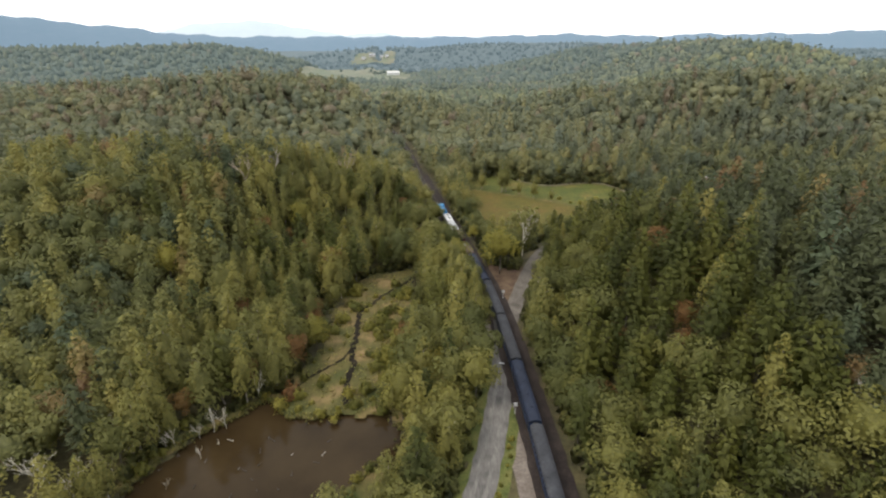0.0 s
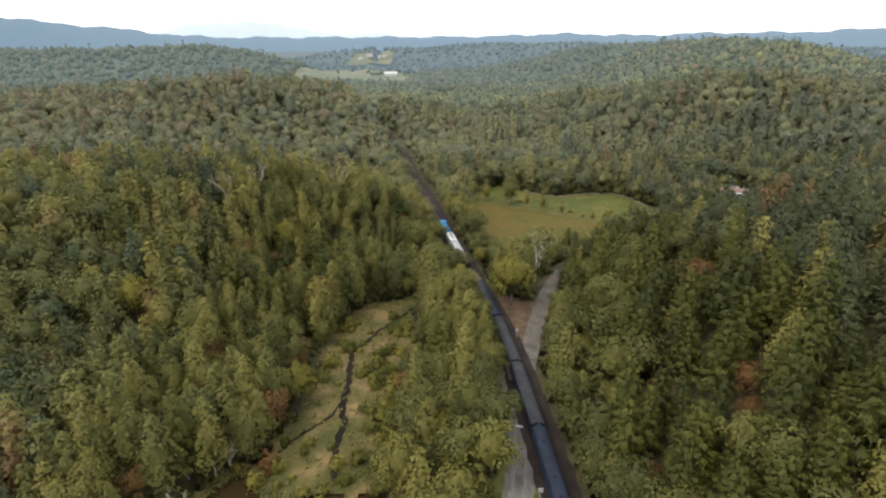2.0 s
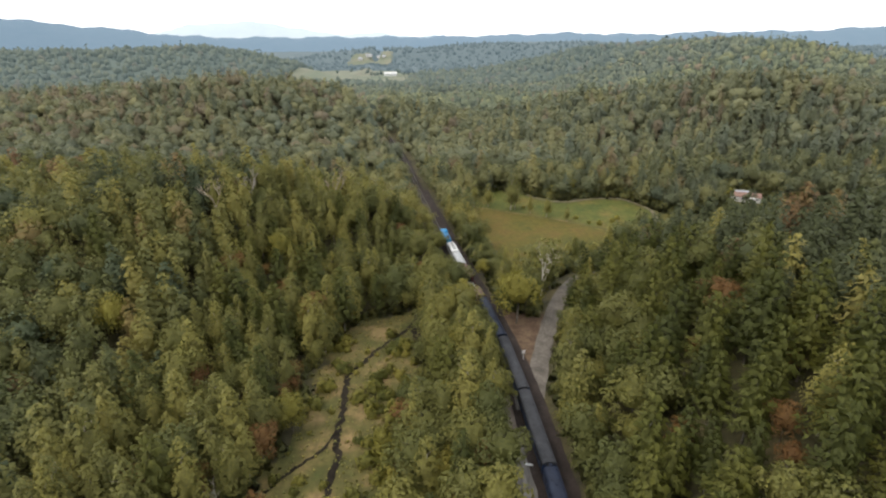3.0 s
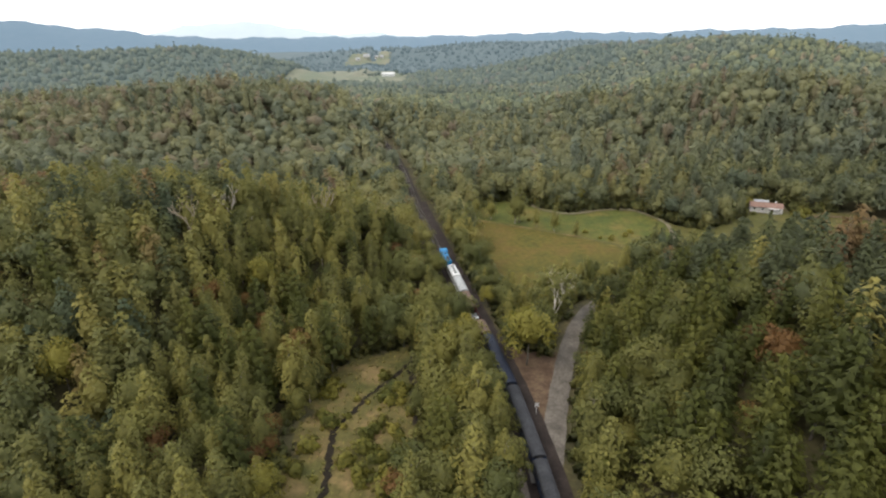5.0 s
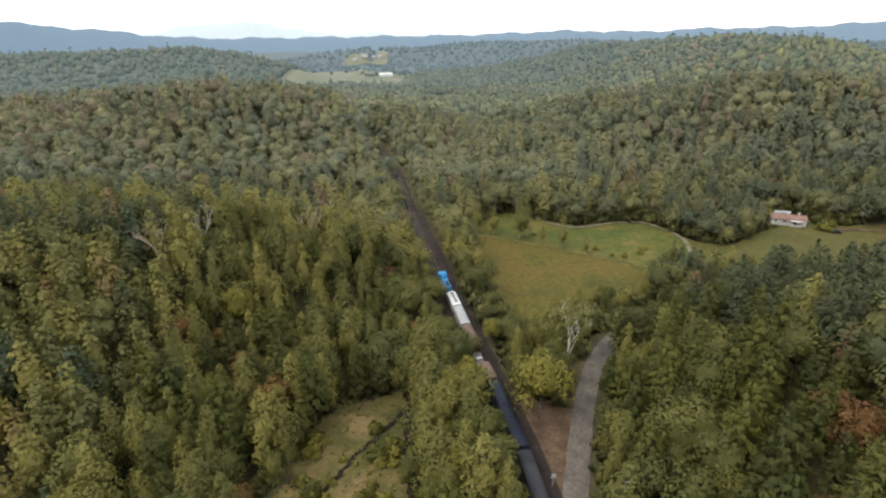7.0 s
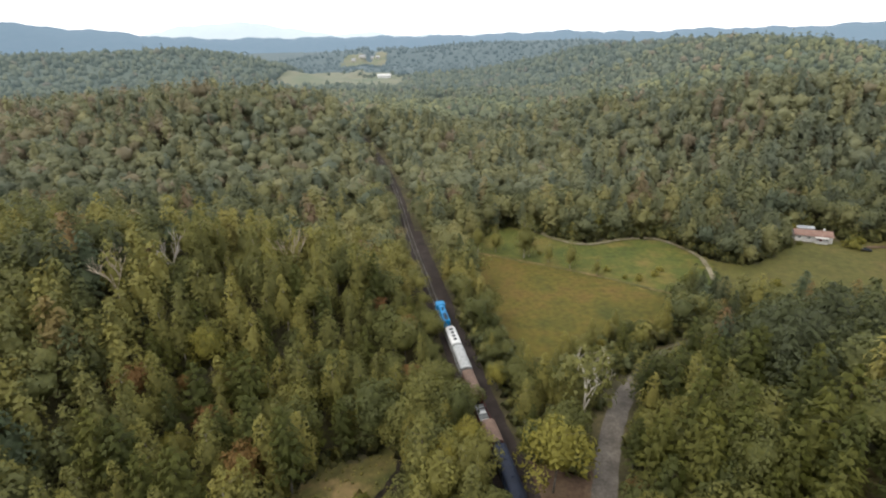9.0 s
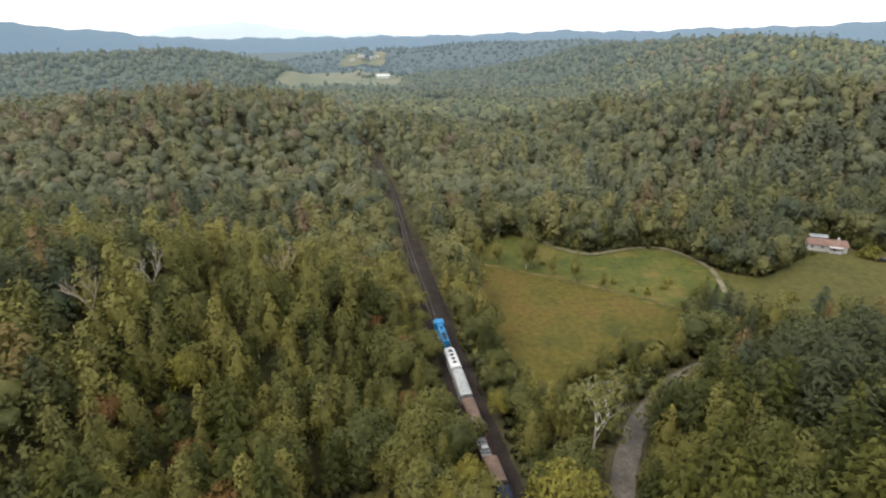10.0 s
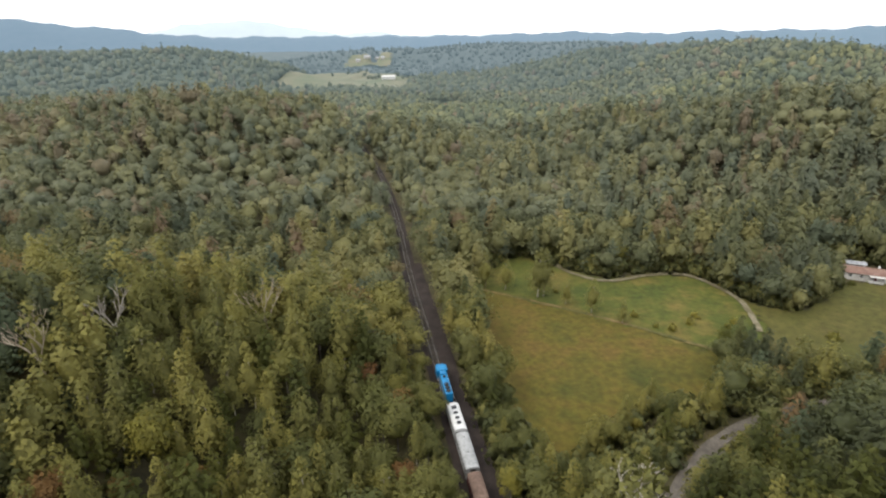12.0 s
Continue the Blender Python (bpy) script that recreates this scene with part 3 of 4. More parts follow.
def variants(kind):
    """Six trees of a kind at unit height, each an Empty with trunk and crown, kept far below until they are copied."""
    if kind in VARIANTS:
        return VARIANTS[kind]
    name, label, leaves, bark, *_ = KINDS[kind]
    shape = {"gold": "round", "rust": "round", "slender": "poplar"}.get(kind, kind)
    made = []
    for k in range(6 if kind in ("poplar", "round", "pine") else 3):
        r = np.random.default_rng(100 + k + 17 * len(VARIANTS))
        v, f, nv = MAKERS[shape](r, int({"poplar": 1250, "round": 1500, "pine": 1250}[shape] * (0.5 if kind == "slender" else 1)), {"poplar": 0.0165, "round": 0.019, "pine": 0.0165}[shape])
        crown = grid_mesh("crown", v, f, leaves, normals=nv)
        made.append((crown, trunk_mesh("trunk", shape, r, bark)))
    VARIANTS[kind] = made
    return made


def plant(kind, x, y, height, width=1.0, label="", turn=None, dz=0.0):
    name, text, *_ = KINDS[kind]
    crown, trunk = variants(kind)[int(rng.integers(len(variants(kind))))]
    root = tagged(new(name), label or text, "tree", "" if label else name + "s of the wood")
    root.matrix_basis = Matrix.LocRotScale((x, y, float(land(x, y)) + dz), Euler((0, 0, rng.uniform(0, 6.28) if turn is None else turn)), (height * width, height * width, height))
    for nm, me in (("trunk", trunk), ("crown", crown)):
        new(nm, me).parent = root
    return root


def blocked(x, y):
    """Where no tree stands: water, fields, road, railway, and gaps that keep landmarks in the camera's view."""
    b = inside(x, y, POND) | inside(x, y, MEADOW) | inside(x, y, FIELD) | inside(x, y, PASTURE) | inside(x, y, LAWN)
    dx = x - track_x(y)
    b |= (dx < np.where(y < 150, 7.6, np.where(y < 340, 6.8, 5.0))) & (dx > -np.where(y < 175, 6.0, np.where(y < 340, 4.4, 3.8))) & (y < 640)
    b |= off_line(x, y, ROADLINE[::2]) < np.where(y < 140, 5.5, 4.4)
    b |= off_line(x, y, PATH[::2]) < 2.2
    b |= (off_line(x, y, ROADLINE[::2]) < 9) & (y > 212) & (y < 226) & (x < np.interp(y, ROADLINE[:, 1], ROADLINE[:, 0]))
    b |= ((x + 89) ** 2 + (y - 231) ** 2 < 22) | ((x + 48) ** 2 + (y - 257) ** 2 < 22) | ((x + 80) ** 2 + (y - 244) ** 2 < 16)
    b |= ((x + 63.5) ** 2 + (y - 222) ** 2 < 30) | ((x + 97) ** 2 + (y - 169) ** 2 < 30) | ((x + 43.5) ** 2 + (y - 188) ** 2 < 34)
    b |= inside(x, y, BANK) | ((x + 82) ** 2 + (y - 81) ** 2 < 80)
    b |= off_line(x, y, SHORE[::2]) < 2.2
    b |= ((x - 32.5) ** 2 + (y - 204) ** 2 < 36) | ((x - 21.5) ** 2 + (y - 183.5) ** 2 < 55)
    b |= inside(x, y, FARM) | ((np.abs(x + 250) < 75) & (y > 1980) & (y < 2110))
    b |= (np.abs(x - 5) < 40) & (np.abs(y - 945) < 45)
    b |= (x > 8) & (x < 30) & (y > 140) & (y < 181) & (x < np.interp(y, ROADLINE[:, 1], ROADLINE[:, 0])) & (x > track_x(y))
    b |= (x > np.interp(y, ROADLINE[:, 1], ROADLINE[:, 0])) & (x < track_x(y)) & (y < 145)
    b |= (np.abs(x - 179) < 13) & (np.abs(y - 339) < 10)
    return b


def scatter(y0, y1, step, wide=0.90, pad=26.0):
    gx = np.arange(-(wide * y1 + pad), wide * y1 + pad, step)
    gy = np.arange(y0, y1, step)
    X, Y = np.meshgrid(gx, gy)
    X = X + (np.arange(len(gy)) % 2)[:, None] * step / 2
    x, y = (X + rng.uniform(-0.4, 0.4, X.shape) * step).ravel(), (Y + rng.uniform(-0.4, 0.4, X.shape) * step).ravel()
    keep = np.abs(x) < wide * y + pad
    x, y = x[keep], y[keep]
    keep = ~blocked(x, y)
    return x[keep], y[keep]


def species(x, y):
    """0 poplar, 1 broadleaf, 2 pine, by the lie of the woods."""
    pine = 0.04 + 0.06 * (x > 0) + 0.75 * np.exp(-(((x - 85) / 48) ** 2 + ((y - 140) / 80) ** 2) ** 2) + 0.22 * smooth(0.1, 0.7, wobble(x, y, 60, 3.1)) + 0.35 * np.exp(-(((x - 230) / 130) ** 2 + ((y - 430) / 110) ** 2) ** 2)
    pop = 0.20 + 0.6 * np.exp(-(((x + 62) / 45) ** 2 + ((y - 185) / 100) ** 2) ** 2) + 0.25 * smooth(0.0, 0.7, wobble(x, y, 75, 0.4)) * (x < 150)
    pop = pop * (1 - 0.7 * np.exp(-(((x - 95) / 60) ** 2 + ((y - 140) / 90) ** 2) ** 2))
    u = rng.uniform(size=len(x))
    return np.where(u < pine, 2, np.where(u < pine + pop * (1 - pine * 0.6), 0, 1))


def stature(x, y):
    """Trees stay lower by the railway, the field and the gravel road."""
    low = np.exp(-(((x - 38) / 40) ** 2 + ((y - 238) / 26) ** 2) ** 2)
    low = np.maximum(low, 0.8 * smooth(15, 8, np.abs(x - track_x(y))) * smooth(120, 200, y))
    low = np.maximum(low, 0.7 * smooth(12, 5, off_line(x, y, ROADLINE[::2])) * (y > 150))
    low = np.maximum(low, 0.6 * np.exp(-(((x - 110) / 60) ** 2 + ((y - 265) / 20) ** 2) ** 2))
    return 1 - 0.38 * low


def leaf_tint(x, y, s):
    """The autumn colour of each tree: greener at the far left, on the right slope and far off, yellow along the
    railway, russet stands on the ridges.
    """
    t = rng.normal((0.52, 0.38, 0.15)[s], 0.13, len(x)) + 0.12 * wobble(x, y, 55, 2.2) + 0.06 * wobble(x, y, 19, 0.9)
    t += 0.12 * np.exp(-((x - track_x(y)) / 75) ** 2) * (y > 250) + 0.06 * np.exp(-(((x - 120) / 110) ** 2 + ((y - 470) / 130) ** 2) ** 2)
    t -= 0.05 * ((x < -95) & (y < 420)) + 0.08 * ((x > 55) & (y < 300)) + 0.06 * np.exp(-(((x + 75) / 40) ** 2 + ((y - 262) / 40) ** 2) ** 2)
    t += 0.06 * ((x < 15) & (y < 340)) - 0.10 * ((x > 35) & (y < 230)) - 0.12 * smooth(560, 700, y)
    russet = 0.05 + 0.30 * np.exp(-(((x + 300) / 190) ** 2 + ((y - 560) / 90) ** 2) ** 2) + 0.10 * smooth(0.3, 0.9, wobble(x, y, 85, 5.1)) * (y > 380)
    odd = rng.uniform(size=len(x))
    t = np.clip(t, 0.05, 0.8)
    t = np.where(odd < russet, rng.uniform(0.88, 1.0, len(x)), t)
    return np.where(odd > 0.975, rng.uniform(0.70, 0.80, len(x)), np.where(odd > 0.93, rng.uniform(0.0, 0.02, len(x)), t))


def woods(name, x, y, sp, n, size, hmul, label, leaves):
    """A joined wood: every tree of real leaf sprays, with its own tint."""
    vs, fs, ts, nn, o = [], [], [], [], 0
    z = land(x, y)
    var = rng.integers(0, 5, len(x))
    for s, shape in enumerate(("poplar", "round", "pine")):
        for k in range(5):
            idx = np.nonzero((sp == s) & (var == k))[0]
            if not len(idx):
                continue
            v, f, nv = MAKERS[shape](np.random.default_rng(500 + 10 * s + k), n, size)
            lo, hi = ((15, 21), (11.5, 17.5), (14, 21))[s]
            hh = rng.uniform(lo * 0.85, hi * 1.05, len(idx)) * hmul * stature(x[idx], y[idx])
            ww = hh * rng.uniform(0.85, 1.2, len(idx)) * (1.15, 1.1, 1.05)[s] * (1.1 if CORE > 1.2 else 1.0)
            a = rng.uniform(0, 6.28, len(idx))
            ca, sa = np.cos(a) * ww, np.sin(a) * ww
            P = np.empty((len(idx), len(v), 3), np.float32)
            P[:, :, 0] = x[idx, None] + ca[:, None] * v[None, :, 0] - sa[:, None] * v[None, :, 1]
            P[:, :, 1] = y[idx, None] + sa[:, None] * v[None, :, 0] + ca[:, None] * v[None, :, 1]
            P[:, :, 2] = z[idx, None] + hh[:, None] * v[None, :, 2]
            N = np.empty((len(idx), len(v), 3), np.float32)
            N[:, :, 0] = np.cos(a)[:, None] * nv[None, :, 0] - np.sin(a)[:, None] * nv[None, :, 1]
            N[:, :, 1] = np.sin(a)[:, None] * nv[None, :, 0] + np.cos(a)[:, None] * nv[None, :, 1]
            N[:, :, 2] = nv[None, :, 2]
            nn.append(N.reshape(-1, 3))
            F = f[None] + (np.arange(len(idx)) * len(v))[:, None, None] + o
            o += P.shape[0] * P.shape[1]
            t = leaf_tint(x[idx], y[idx], s)
            ts.append(np.repeat(t, len(v)))
            vs.append(P.reshape(-1, 3))
            fs.append(F.reshape(-1, 3))
    ob = new(name, grid_mesh(name, np.vstack(vs), np.vstack(fs), leaves, np.concatenate(ts), normals=np.vstack(nn)))
    return tagged(ob, label, "woods", kind="stuff")


# single trees where the camera passes nearest, joined woods beyond
x, y = scatter(42, 300, 5.6)
sp = species(x, y)
near_by = (y < 262) & (x > -78) & (x < 72)
single = np.zeros(len(x), bool)
tall = stature(x, y)
for s in (0, 1, 2):
    idx = np.nonzero(near_by & (sp == s))[0]
    idx = idx[np.argsort(np.abs(x[idx]) * 0.6 + np.abs(y[idx] - 150) * 0.4)][:270]
    single[idx] = True
for i in np.nonzero(single)[0]:
    kind = ("poplar", "round", "pine")[sp[i]]
    lo, hi = KINDS[kind][5]
    u = rng.uniform()
    if u < 0.015:
        kind = "gold"
    elif u < 0.06:
        kind = "rust"
    lo, hi = KINDS[kind][5]
    plant(kind, x[i], y[i], rng.uniform(lo * 0.78, hi * 1.06) * tall[i], rng.uniform(0.85, 1.2))
rest = ~single
SOFT, CORE, RINGS = 0.86, 1.0, 4
woods("near_woods", x[rest], y[rest], sp[rest], 430, 0.025, 1.0, "mixed wood of pines, poplars and broadleaf trees", M_WOOD)
SOFT, CORE, RINGS = 0.86, 1.05, 4
x, y = scatter(300, 395, 6.8)
woods("edge_woods", x, y, species(x, y), 280, 0.034, 1.05, "mixed wood of green and yellowing trees behind the field, paled for haze", M_WOODEDGE)
x, y = scatter(-70, 42, 8.0, 0.0, 120.0)
woods("near_woods", x, y, species(x, y), 230, 0.034, 1.0, "mixed wood of pines, poplars and broadleaf trees", M_WOOD)
SOFT, CORE, RINGS = 0.9, 1.25, 4
x, y = scatter(395, 640, 8.4)
woods("middle_woods", x, y, species(x, y), 105, 0.046, 1.05, "dense green and yellowing mixed woodland on rolling hills, paled for haze", M_WOODMID)
SOFT, CORE, RINGS = 0.9, 1.4, 4
# from here on the leaves glow faintly, haze painted into their material
x, y = scatter(640, 830, 9.8)
woods("far_woods", x, y, species(x, y), 34, 0.066, 1.05, "farther mixed woodland with haze painted into its colour and glow", M_WOODFAR0)
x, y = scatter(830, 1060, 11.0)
woods("far_woods", x, y, species(x, y), 20, 0.08, 1.05, "distant mixed woodland covering the hills, haze painted in as glow", M_WOODFAR)
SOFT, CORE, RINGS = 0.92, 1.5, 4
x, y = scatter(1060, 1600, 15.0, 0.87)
woods("hazy_woods", x, y, species(x, y), 6, 0.09, 1.25, "woodland on far hills with a painted blue-green haze glow", M_WOODHAZE)
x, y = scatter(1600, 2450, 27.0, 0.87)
woods("hazy_woods", x, y, species(x, y), 2, 0.09, 1.3, "woodland on far hills with a painted blue-green haze glow", M_FAR1)
SOFT, CORE, RINGS = 0.86, 1.0, 4

# ---- landmark trees ----
plant("gold", 21.5, 183.5, 20.5, 1.05, "large rounded yellow-green tree standing between railway and gravel road")
plant("gold", -63.5, 224, 18, 0.8, "bright yellow-green broadleaf tree above the poplars")
plant("gold", -97, 171.3, 19, 0.75, "pale yellow broadleaf tree in the wood")
plant("rust", -43.5, 190, 17.5, 0.85, "rust-orange autumn tree beside the meadow")
plant("poplar", 50.5, 214.5, 14, 1.15, "orange-yellow pointed tree beside the gravel road")
plant("gold", 77, 350, 13, 0.9, "cream-yellow tree at the edge of the pasture")
for fx, fy, fh in ((17, 331, 14), (25, 329, 12), (37, 322, 18), (39.5, 323, 17), (47, 316, 9), (55, 309, 12), (64, 301, 8)):
    plant("slender", fx, fy, fh * 1.2, 1.25, "slender pale-trunked tree in the row across the field")
for px, py, ph in ((3.2, 201, 15), (8.5, 173, 13), (10, 163, 14), (0.5, 214, 12), (11, 152, 13)):
    plant("round", px, py, ph, 0.75, "leafy yellow-green tree leaning over the railway")
for px, py, ph in ((-5, 140, 13), (0, 146, 14), (4, 152, 13), (-3, 156, 15), (2, 164, 14), (6, 181, 13), (-2, 172, 15), (0, 187, 14), (-4, 196, 13), (5, 193, 12), (1, 133, 13), (5, 126, 12), (-2, 122, 14)):
    plant("slender" if ph % 2 else "gold", px, py, ph, 0.95, "yellow-green tree between creek and railway")
plant("pine", -108, 190, 23, 1.1, "tall blue-green white pine above the wood")
plant("round", 51, 98, 17, 0.9, "grey-green broadleaf tree on the slope above the railway")


def bare(name, x, y, height, spread, material, label, seed, leafy=0, lean=(0, 0), thick=0.02):
    root = tagged(new(name), label, "dead tree")
    root.location = (x, y, float(land(x, y)))
    part("trunk", bare_tree(name, np.random.default_rng(seed), height, spread, lean, thick), material, root)
    if leafy:
        r = np.random.default_rng(seed + 1)
        v, f, nv = crown_round(r, leafy, 0.03)
        v = v[:3 * leafy] * (height * 0.95)
        new("crown", grid_mesh("crown", v, f[:leafy], M_SLENDER, normals=nv[:3 * leafy])).parent = root
    return root


bare("sycamore", 33.5, 206, 25, 0.85, M_LIMB, "white-limbed sycamore with sparse leaves by the gravel road", 12, 420, thick=0.014)
bare("dead_tree", -89, 233, 25, 0.6, M_TWIG, "bare tan dead tree above the wood", 4, thick=0.012)
bare("dead_tree", -48, 259, 23, 0.5, M_TWIG, "pale brown bare tree above the wood", 5, thick=0.012)
bare("dead_tree", -80, 246, 18, 0.6, M_PALE, "small silvery dead tree among the poplars", 6)
bare("dead_tree", -85, 85, 15, 1.1, M_LIMB, "bleached bushy dead tree on the pond bank", 7)
bare("dead_tree", -78, 84, 12, 1.0, M_LIMB, "bleached bushy dead tree on the pond bank", 17)
bare("dead_tree", 76, 75, 15, 0.9, M_PALE, "grey leafless tree on the pine slope", 8)
for k, (sx, sy, sh) in enumerate(((-55, 107.5, 8), (-60, 103.5, 7), (-64.5, 100.5, 6), (-57, 97, 4.2), (-61, 88, 4), (-77, 98, 10), (-50.5, 119, 10), (-74, 91, 7), (-57.5, 106, 8), (-66, 99, 5), (-70, 95, 7))):
    bare("snag", sx, sy, sh, 0.45, M_LIMB, "bleached dead snag at the water's edge", 30 + k, lean=(rng.normal(0, 0.2), rng.normal(0, 0.15)), thick=0.014)

# ---- shrubs ----
BUSH = []
for k in range(6):
    BUSH.append(crown_shrub(np.random.default_rng(900 + k), 130, 0.105))
BUSH_MESH = {m.name: [grid_mesh("shrub", v, f, m, normals=nv) for v, f, nv in BUSH] for m in (M_SHRUB, M_GOLD, M_RUST)}


def shrub(x, y, size, material=None, label="low green shrub in the marsh meadow"):
    m = (material or M_SHRUB).name
    ob = new("shrub", BUSH_MESH[m][int(rng.integers(6))])
    s = size * rng.uniform(0.8, 1.25)
    ob.matrix_basis = Matrix.LocRotScale((x, y, float(land(x, y)) + 0.2), Euler((0, 0, rng.uniform(0, 6.28))), (s, s, s * rng.uniform(0.65, 1.0)))
    return tagged(ob, label, "shrub", "shrubs of the marsh and verges")


for sx, sy, k, sp_ in ((-15, 150, 22, 4.0), (-16, 138, 22, 3.6), (-13, 126, 13, 3.2), (-17, 165, 14, 3.5), (-14, 180, 12, 3.0), (-20, 156, 9, 4), (-29, 172, 5, 3), (-38, 128, 8, 4), (-24, 118, 6, 5), (-36, 186, 7, 3), (-40, 160, 8, 4)):
    for _ in range(k):
        shrub(sx + rng.normal(0, sp_), sy + rng.normal(0, sp_ * 1.3), rng.uniform(1.3, 4.6))
for _ in range(10):
    shrub(rng.uniform(-38, -14), rng.uniform(114, 190), rng.uniform(1.0, 2.0), M_GOLD, "small yellow shrub in the marsh meadow")
shrub(-41.5, 119.5, 5.2, M_RUST, "pinkish-brown shrub at the pond's edge")
shrub(-6.5, 110.5, 5.5, M_RUST, "tan-brown leafless shrub above the pond")
shrub(-28, 109.5, 2.6, M_GOLD, "tan clump standing in the pond")
for p, q in zip(SHORE[::3, 0], SHORE[::3, 1]):
    shrub(p + rng.normal(0, 1.0) + np.sign(p + 40) * 2.0, q + rng.normal(0, 1.0) + 1.5, rng.uniform(1.2, 3.4), M_SHRUB, "low shrub on the pond bank")
for fx, fy in ((75, 298), (80, 296), (94, 289), (97, 292), (88, 300), (100, 297), (70, 306), (132, 289), (104, 300), (92, 305), (58, 318), (45, 326)):
    shrub(fx, fy, rng.uniform(2.2, 4.2), M_GOLD if rng.uniform() < 0.4 else M_SHRUB, "yellow-green shrub on the rough pasture")
for hx, hy, s in ((168, 331, 3.6), (190, 327, 7.5), (193, 330, 6), (161, 337, 5.5), (198, 333, 5), (164, 344, 7), (172, 348, 8)):
    shrub(hx, hy, s, M_SHRUB, "rounded dark green shrub beside the house")
for vy in np.arange(70, 128, 3.2):
    c = float(np.interp(vy, ROADLINE[:, 1], ROADLINE[:, 0]))
    shrub(c - 7.5 + rng.normal(0, 0.8), vy, rng.uniform(1.5, 3.6), M_SHRUB, "green shrub on the road bank")
for vy in np.arange(60, 104, 2.6):
    c = float(np.interp(vy, ROADLINE[:, 1], ROADLINE[:, 0])); t_x = float(track_x(vy))
    if t_x - c > 9:
        shrub(rng.uniform(c + 3.6, c + 5.4), vy, rng.uniform(0.7, 1.6), M_GOLD if rng.uniform() < 0.5 else M_SHRUB, "weedy shrub between road and railway")

# undergrowth along the edges of the openings, and grass tufts
def undergrowth(name, x, y, size, tint, label, n=26, card=0.2):
    v, f, nv = crown_shrub(np.random.default_rng(77), n, card)
    s = size * rng.uniform(0.6, 1.4, len(x))
    a = rng.uniform(0, 6.28, len(x))
    P = np.empty((len(x), len(v), 3), np.float32)
    P[:, :, 0] = x[:, None] + s[:, None] * (np.cos(a)[:, None] * v[None, :, 0] - np.sin(a)[:, None] * v[None, :, 1])
    P[:, :, 1] = y[:, None] + s[:, None] * (np.sin(a)[:, None] * v[None, :, 0] + np.cos(a)[:, None] * v[None, :, 1])
    P[:, :, 2] = land(x, y)[:, None] + 0.15 + s[:, None] * v[None, :, 2]
    F = f[None] + (np.arange(len(x)) * len(v))[:, None, None]
    t = np.clip(rng.normal(tint, 0.12, len(x)), 0.1, 0.85)
    tagged(new(name, grid_mesh(name, P.reshape(-1, 3), F.reshape(-1, 3), M_WOOD, np.repeat(t, len(v)), normals=np.tile(nv, (len(x), 1)))), label, "undergrowth", kind="stuff")


ux, uy = rng.uniform(-75, 60, 9000), rng.uniform(68, 265, 9000)
free = ~blocked(ux, uy)
ring = blocked(ux + 5, uy) | blocked(ux - 5, uy) | blocked(ux, uy - 5) | blocked(ux, uy + 5)
k = free & ring
undergrowth("undergrowth", ux[k], uy[k], 2.4, 0.36, "low bushes and brambles along the wood's edges")
ux, uy = rng.uniform(5, 215, 12000), rng.uniform(225, 375, 12000)
free = ~blocked(ux, uy)
ring = blocked(ux + 5, uy) | blocked(ux - 5, uy) | blocked(ux, uy - 5) | blocked(ux, uy + 5)
k = free & ring & (rng.uniform(size=len(ux)) < 0.75)
deep = free & ~ring & (blocked(ux, uy - 9) | blocked(ux - 7, uy - 7) | blocked(ux + 7, uy - 7)) & (rng.uniform(size=len(ux)) < 0.3)
undergrowth("saplings", ux[deep], uy[deep], 7.0, 0.42, "young leafy saplings behind the field's edge", 60, 0.10)
undergrowth("hedge_growth", ux[k], uy[k], 4.4, 0.38, "bushes and saplings along the field's edges", 34, 0.13)
ux, uy = rng.uniform(-48, -8, 1300), rng.uniform(108, 206, 1300)
k = inside(ux, uy, MEADOW)
undergrowth("tussocks", ux[k], uy[k], 0.6, 0.58, "dry tan and green grass tussocks", 7, 0.3)

k = rng.integers(0, len(SHORE), 420)
undergrowth("bank_tussocks", SHORE[k, 0] + rng.normal(0, 0.9, 420), SHORE[k, 1] + rng.normal(0.3, 0.9, 420), 0.8, 0.6, "tan and green sedge along the pond bank", 8, 0.28)

# ---- creek and pond edge ----
for pts, wide in ((((-9, 206), (-12, 196), (-22, 181), (-29.5, 167)), 0.6), (((-30, 167), (-28.5, 150), (-28.5, 142), (-27, 134), (-27.5, 126), (-26, 116)), 0.85),
                  (((-28.5, 143), (-32, 136), (-38, 129), (-41, 124)), 0.4), (((-10, 203), (-10.5, 192), (-8, 166), (-7, 150), (-6.5, 136), (-9, 124)), 1.5), (((-13, 130), (-16, 122), (-15.5, 116)), 0.3)):
    line = densify(np.array(pts, float), 1.0)
    line = line + np.stack([0.5 * wobble(line[:, 0], line[:, 1], 1.2, 1.0), np.zeros(len(line))], 1)
    tagged(ribbon("creek", line, wide, wide, 0.42, M_MUD, cols=2), "narrow dark creek winding through the marsh", "creek")
tagged(ribbon("bank", SHORE, 2.6, 0.4, 0.22, M_MARSH, cols=4), "tan grassy bank round the pond", "bank")
